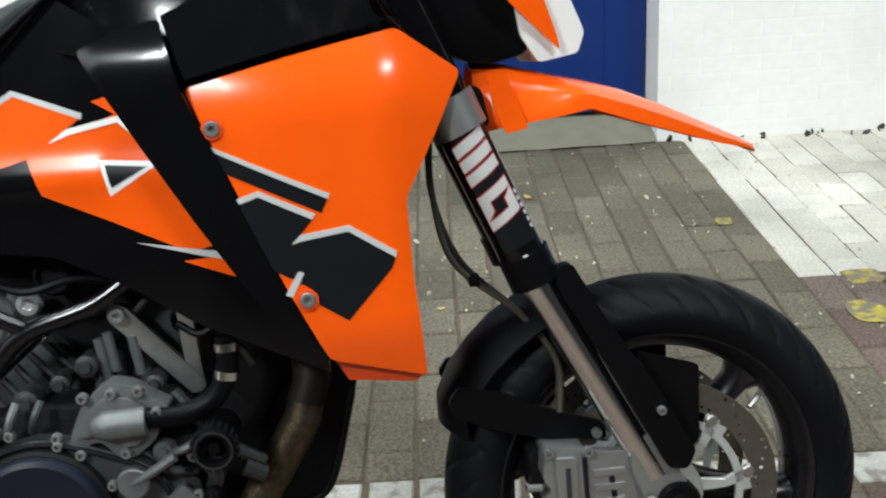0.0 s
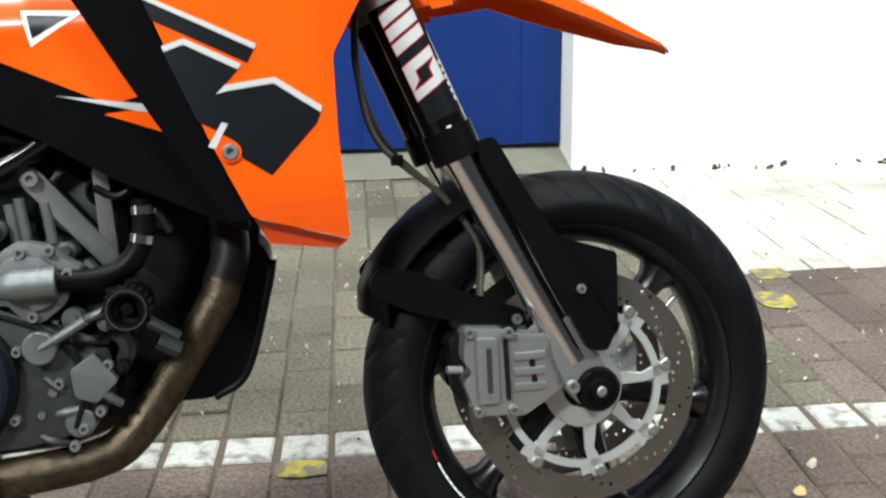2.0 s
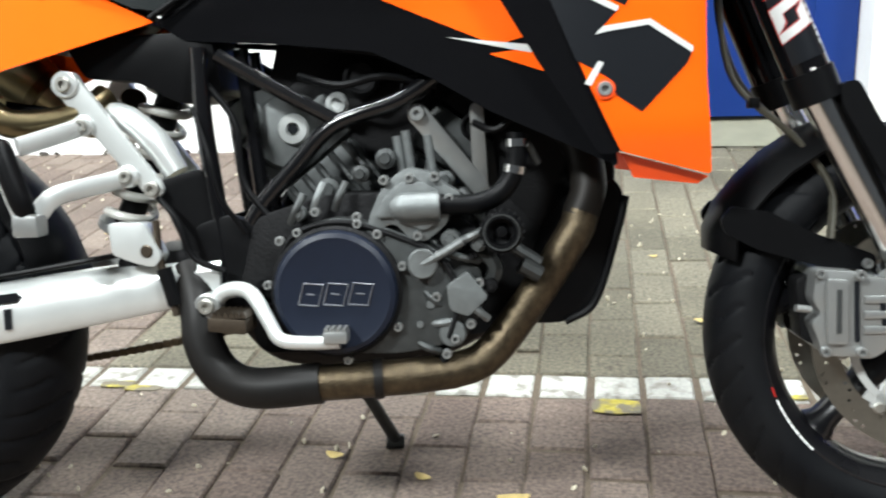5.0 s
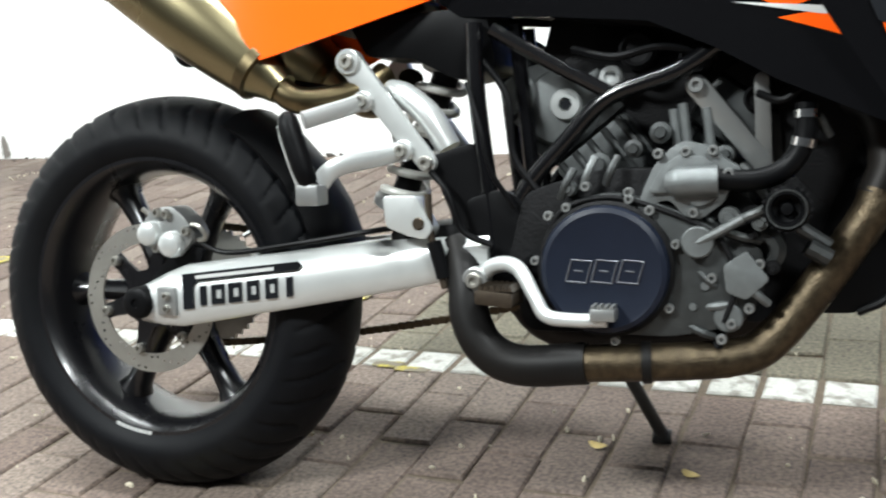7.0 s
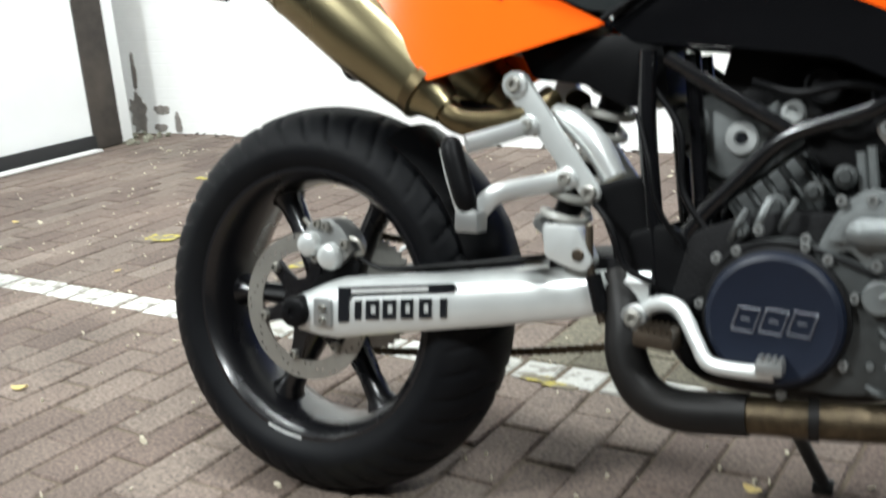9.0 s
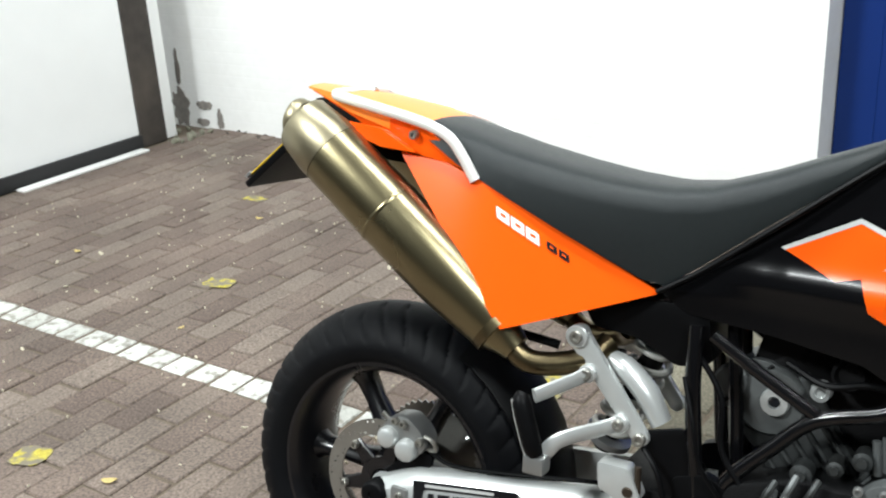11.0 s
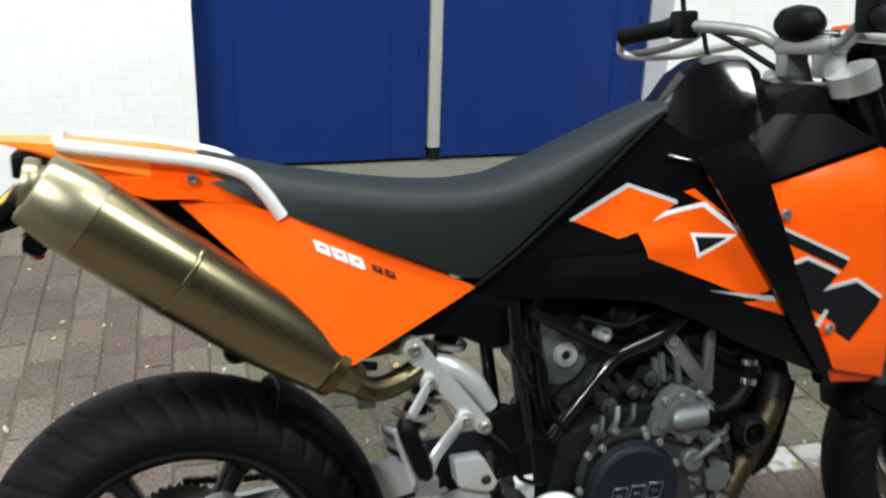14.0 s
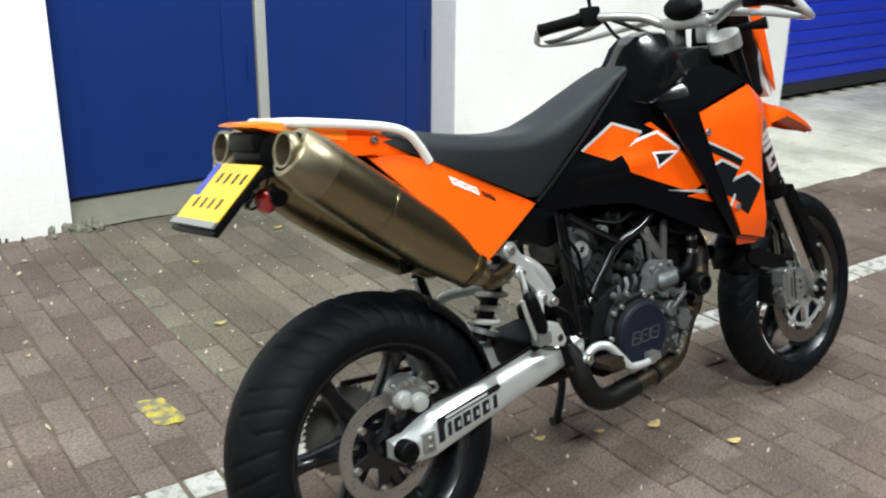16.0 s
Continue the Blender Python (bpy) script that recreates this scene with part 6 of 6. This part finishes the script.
pedal = part("brake_pedal", tube([(0.505, -0.106, 0.330), (0.538, -0.112, 0.354), (0.566, -0.118, 0.374), (0.600, -0.130, 0.372), (0.628, -0.148, 0.336), (0.645, -0.156, 0.314), (0.68, -0.160, 0.310), (0.724, -0.160, 0.311)], 0.0098, 12, 8, 0.9, radii=(0.7, 1.1, 1.1, 1.1, 1, 1, 0.95, 0.95)), M_SILVER, bike, "bent silver brake pedal")
part("pedal_pivot", disc((0.538, -0.112, 0.354), 0.0175, 0.030, seg=24), M_ALU, pedal)
bolt(pedal, 0.538, -0.128, 0.354, 0.011, M_STEEL)
part("pedal_tip", box(0.704, 0.736, -0.174, -0.146, 0.311, 0.327, 0.003), M_ALU, pedal)
for k in range(4):
    part("tip_tooth", box(0.706 + 0.008 * k, 0.710 + 0.008 * k, -0.173, -0.147, 0.327, 0.331), M_ALU, pedal)
for s in (-1, 1):
    p = part("foot_peg", prism(round_poly([(0.555, 0.348), (0.605, 0.344), (0.605, 0.325), (0.555, 0.330)], 0.004), s * 0.12, s * 0.178, 0.003), M_BRASS, bike, "worn serrated rider peg")
    for k in range(6):
        part("tooth", prism([(0.558 + 0.008 * k, 0.347), (0.562 + 0.008 * k, 0.355), (0.566 + 0.008 * k, 0.346)], s * 0.125, s * 0.176), M_BRASS, p)

# side stand, on the far side, down to the paving
stand = part("side_stand", tube([(0.64, 0.085, 0.30), (0.69, 0.14, 0.19), (0.738, 0.224, 0.062)], 0.0105, 12), M_ENGINE, bike, "dark steel side stand, folded out")
part("stand_foot", tube([(0.722, 0.226, 0.058), (0.752, 0.230, 0.056)], 0.0125, 12, 0), M_ENGINE, stand)
part("engine_guard_peg", tube([(0.855, -0.10, 0.29), (0.855, -0.105, 0.27)], 0.008, 10, 0), M_BLACK, bike)

# ---- litter on the paving ----
rl = random.Random(11)


def leaf(x, y, size, turn, curl, mat, label):
    bm = bmesh.new()
    n = 7
    left, mid, right = [], [], []
    for i in range(n):
        u = i / (n - 1)
        w = size * 0.30 * math.sin(math.pi * min(1, u * 0.93 + 0.05)) ** 0.8
        z = 0.004 + curl * size * (u - 0.5) ** 2
        left.append(bm.verts.new((size * (u - 0.5), -w, z + curl * 0.15 * size)))
        mid.append(bm.verts.new((size * (u - 0.5), 0, z)))
        right.append(bm.verts.new((size * (u - 0.5), w, z + curl * 0.12 * size)))
    for a, b in ((left, mid), (mid, right)):
        for i in range(n - 1):
            bm.faces.new((a[i], a[i + 1], b[i + 1], b[i]))
    ob = finish("fallen_leaf", bm, mat, label=label, category="leaf", group="leaves on the paving")
    ob.matrix_basis = pose(x, y, 0.003, 0, 0, turn)
    m = ob.modifiers.new("thick", "SOLIDIFY")
    m.thickness = 0.0008
    return ob


base = leaf(0.93, 0.30, 0.05, 10, 0.5, M_LEAF, "small dry yellow leaf on the paving bricks")
spots = [(0.62, 0.42), (0.78, 0.36), (1.28, 1.05), (0.55, 1.35), (1.55, 1.0), (1.7, 1.35), (-0.9, 0.2), (-1.4, 0.9), (0.2, 1.6), (1.9, 0.45), (-0.4, 1.7), (1.2, 1.5), (2.0, 1.1), (0.1, 0.05), (1.05, 0.12), (-1.9, 1.8), (-2.3, 1.2), (0.35, 2.2), (0.8, 2.4), (1.5, 2.3)]
for x, y in spots:
    copy_thing(base, pose(x, y, 0.003, 0, 0, rl.uniform(0, 360)) @ Matrix.Scale(rl.uniform(0.4, 0.85), 4))
crumbs = bmesh.new()
for k in range(1300):
    x, y = rl.uniform(-3.1, 4.2), rl.uniform(-0.6, 2.8)
    s = rl.uniform(0.0015, 0.0052) * (1.9 if rl.random() < 0.08 else 1)
    m = Matrix.Translation((x, y, 0.002 + s * 0.3)) @ Euler((rl.random() * 3, rl.random() * 3, rl.random() * 3)).to_matrix().to_4x4() @ Matrix.Diagonal((s * 1.5, s, s * 0.5, 1))
    bmesh.ops.create_icosphere(crumbs, subdivisions=1, radius=1, matrix=m)
finish("grit", crumbs, M_LITTER, label="pale grit and leaf crumbs on the paving", kind="stuff", category="litter", smooth=0)
edge = bmesh.new()
for k in range(130):
    x = rl.uniform(-3.1, 4.6)
    if DOOR_L < x < DOOR_R:
        continue
    s = rl.uniform(0.006, 0.02)
    m = Matrix.Translation((x, WALL_Y - rl.random() ** 2 * 0.06, s * 0.4)) @ Euler((rl.random() * 3, rl.random() * 3, rl.random() * 3)).to_matrix().to_4x4() @ Matrix.Diagonal((s * 1.4, s * 0.7, s * 0.4, 1))
    bmesh.ops.create_icosphere(edge, subdivisions=1, radius=1, matrix=m)
finish("wall_foot_litter", edge, M_DARKWOOD, label="dead leaves and dirt along the wall foot", kind="stuff", category="litter", smooth=0)

# ---- paving, laid last ----
paving = tagged(new("pavement"), "brown concrete brick paving with a white line and pale bays", "pavement", kind="structure")


def brick_mesh(w, l, mat, name, seed):
    """One paving brick with worn, rounded top edges."""
    r = random.Random(seed)
    bm = box(-w / 2, w / 2, -l / 2, l / 2, -0.05, 0.0)
    for v in bm.verts:
        v.co.z += r.uniform(-0.0015, 0.0015) if v.co.z > -0.01 else 0
        v.co.x += r.uniform(-0.0015, 0.0015)
        v.co.y += r.uniform(-0.0015, 0.0015)
    bmesh.ops.bevel(bm, geom=[e for e in bm.edges if e.verts[0].co.z > -0.01 and e.verts[1].co.z > -0.01], offset=0.004, segments=1, affect="EDGES")
    bmesh.ops.delete(bm, geom=[f for f in bm.faces if f.calc_center_median().z < -0.049], context="FACES")
    me = bpy.data.meshes.new(name)
    bm.to_mesh(me)
    bm.free()
    me.materials.append(mat)
    me.polygons.foreach_set("use_smooth", [True] * len(me.polygons))
    me.set_sharp_from_angle(angle=radians(20))
    return me


FULL = [brick_mesh(PW - GAP - 0.0016 * (k % 3), PL - GAP * 1.7 - 0.0012 * (k % 4), M_PAVER, "brick", k) for k in range(10)]
HALF = [brick_mesh(PW - 0.013 - 0.0018 * (k % 3), PW - GAP * 1.9, M_LINE, "line_brick", k + 20) for k in range(5)]
PALE = [brick_mesh(PW - GAP, PL - GAP, M_PALE, "pale_brick", k + 40) for k in range(4)]
PALE_HALF = [brick_mesh(PW - GAP, PW - GAP, M_PALE, "pale_half_brick", k + 90) for k in range(3)]
BROWN_HALF = [brick_mesh(PW - GAP, PW - GAP, M_PAVER, "half_brick", k + 95) for k in range(3)]
far_v, far_f, pale_v, pale_f, bay_v, bay_f = [], [], [], [], [], []
rb = random.Random(21)


def lay(x, y, meshes, near, store, l=PL):
    z, rz = rb.uniform(-0.0016, 0.0020), rb.uniform(-1.1, 1.1)
    m = pose(x + rb.uniform(-0.0018, 0.0018), y + rb.uniform(-0.0035, 0.0035), z, rb.uniform(-0.6, 0.6), rb.uniform(-0.9, 0.9), rz)
    me = rb.choice(meshes)
    if near:
        o = new("brick", me)
        o.parent = paving
        o.matrix_basis = m
        return
    vs, fs = store
    b = len(vs)
    vs.extend((m @ v.co)[:] for v in me.vertices)
    fs.extend([tuple(b + i for i in p.vertices) for p in me.polygons])


counts = {"near": 0, "pale": 0}
x0, x1 = -3.26, 8.0
ncol = int((x1 - x0) / PW)
for c in range(ncol):
    x = x0 + PW * (c + 0.5)
    shift = (PL / 2 if c % 2 else 0.0) + 0.012 * math.sin(c * 1.7)
    # the course of white bricks
    o = new("line_brick", rb.choice(HALF)) if -2.4 < x < 3.2 else None
    if o:
        o.parent = paving
        o.matrix_basis = pose(x + 0.002, LINE_FAR - PW / 2, rb.uniform(-0.001, 0.002), rb.uniform(-0.5, 0.5), rb.uniform(-0.6, 0.6), rb.uniform(-1.2, 1.2))
    else:
        lay(x, LINE_FAR - PW / 2, HALF, False, (pale_v, pale_f))
    # near side of the line
    y = LINE_FAR - PW - PL / 2 - (shift if c % 2 else 0)
    while y > -3.2:
        near = -0.55 < x < 1.75 and y > -0.18 and counts["near"] < 290
        counts["near"] += near
        lay(x, y, FULL, near, (far_v, far_f))
        y -= PL
    # far side
    y = LINE_FAR + PL / 2 + (shift if c % 2 else 0)
    while y < WALL_Y + (0.2 if x > 4.7 else 0.05):
        pale = x > PALE_X and y > PALE_Y
        if x > PALE_X and abs(y - PALE_Y) < 0.07:
            # bricks cut in two along the straight edge of the pale bay
            lay(x, y - PW / 2, BROWN_HALF, False, (far_v, far_f))
            lay(x, y + PW / 2, PALE_HALF, x < 3.6, (pale_v, pale_f))
        elif pale:
            near = x < 3.6 and counts["pale"] < 150
            counts["pale"] += near
            lay(x, y, PALE, near, (pale_v, pale_f))
        else:
            bay = DOOR_L < x < PALE_X + 0.02
            lay(x, y, FULL, False, (bay_v, bay_f) if bay else (far_v, far_f))
        y += PL
HALFB = [brick_mesh(PW - GAP, PW - GAP, M_PAVER, "half_brick", k + 60) for k in range(4)]
for c in range(1, ncol, 2):
    x = x0 + PW * (c + 0.5)
    lay(x, LINE_FAR - PW * 1.5 - 0.006 * math.sin(c * 1.7), HALFB, -0.6 < x < 1.8, (far_v, far_f))
    lay(x, LINE_FAR + PW * 0.5 + 0.006 * math.sin(c * 1.7), HALFB, False, (bay_v, bay_f) if DOOR_L < x < PALE_X + 0.02 else (far_v, far_f))
for name, (v, f), mat, label in (("brick_field", (far_v, far_f), M_PAVER_FAR, "field of brown paving bricks"), ("bay_brick_field", (bay_v, bay_f), M_BAY, "mossy grey bricks before the door"), ("pale_brick_field", (pale_v, pale_f), M_PALE_FAR, "field of pale paving bricks")):
    me = bpy.data.meshes.new(name)
    me.from_pydata(v, [], f)
    me.materials.append(mat)
    me.update()
    o = new(name, me)
    o.parent = paving
    tagged(o, label, kind="stuff")

# dabs of yellow paint on single bricks


def dab(x, y, w, l, turn, seed):
    r = random.Random(seed)
    bm = bmesh.new()
    n = 18
    c = bm.verts.new((0, 0, 0))
    ring = []
    for i in range(n):
        a = 2 * math.pi * i / n
        k = 1 / max(abs(math.cos(a)), abs(math.sin(a))) ** 0.75
        q = r.uniform(0.86, 1.05)
        ring.append(bm.verts.new((w / 2 * math.cos(a) * k * q, l / 2 * math.sin(a) * k * q, 0)))
    for i in range(n):
        bm.faces.new((c, ring[i], ring[(i + 1) % n]))
    ext = bmesh.ops.extrude_face_region(bm, geom=bm.faces[:])
    bmesh.ops.translate(bm, verts=[v for v in ext["geom"] if isinstance(v, bmesh.types.BMVert)], vec=(0, 0, 0.0016))
    bmesh.ops.recalc_face_normals(bm, faces=bm.faces[:])
    o = finish("paint_dab", bm, M_YELLOW, paving, smooth=0)
    o.matrix_basis = pose(x, y, 0.0022, 0, 0, turn)


for i, (x, y, w, l, a) in enumerate(((1.09, 0.635, 0.088, 0.06, 0), (2.30, 1.545, 0.10, 0.09, 5), (2.23, 1.345, 0.09, 0.12, 0), (-1.56, 1.23, 0.12, 0.08, 10), (-0.18, 1.135, 0.09, 0.19, 4), (0.03, 0.04, 0.10, 0.06, 6), (-1.18, 0.18, 0.10, 0.09, 20), (-0.89, 1.20, 0.06, 0.2, -4), (0.17, 0.665, 0.08, 0.025, 0), (1.42, 0.69, 0.03, 0.02, 0), (-2.11, 2.0, 0.12, 0.06, 0), (0.48, 1.24, 0.08, 0.1, 0), (2.06, 1.99, 0.05, 0.06, 0), (0.11, 0.68, 0.07, 0.03, 5))):
    dab(x, y, w, l, a, i)
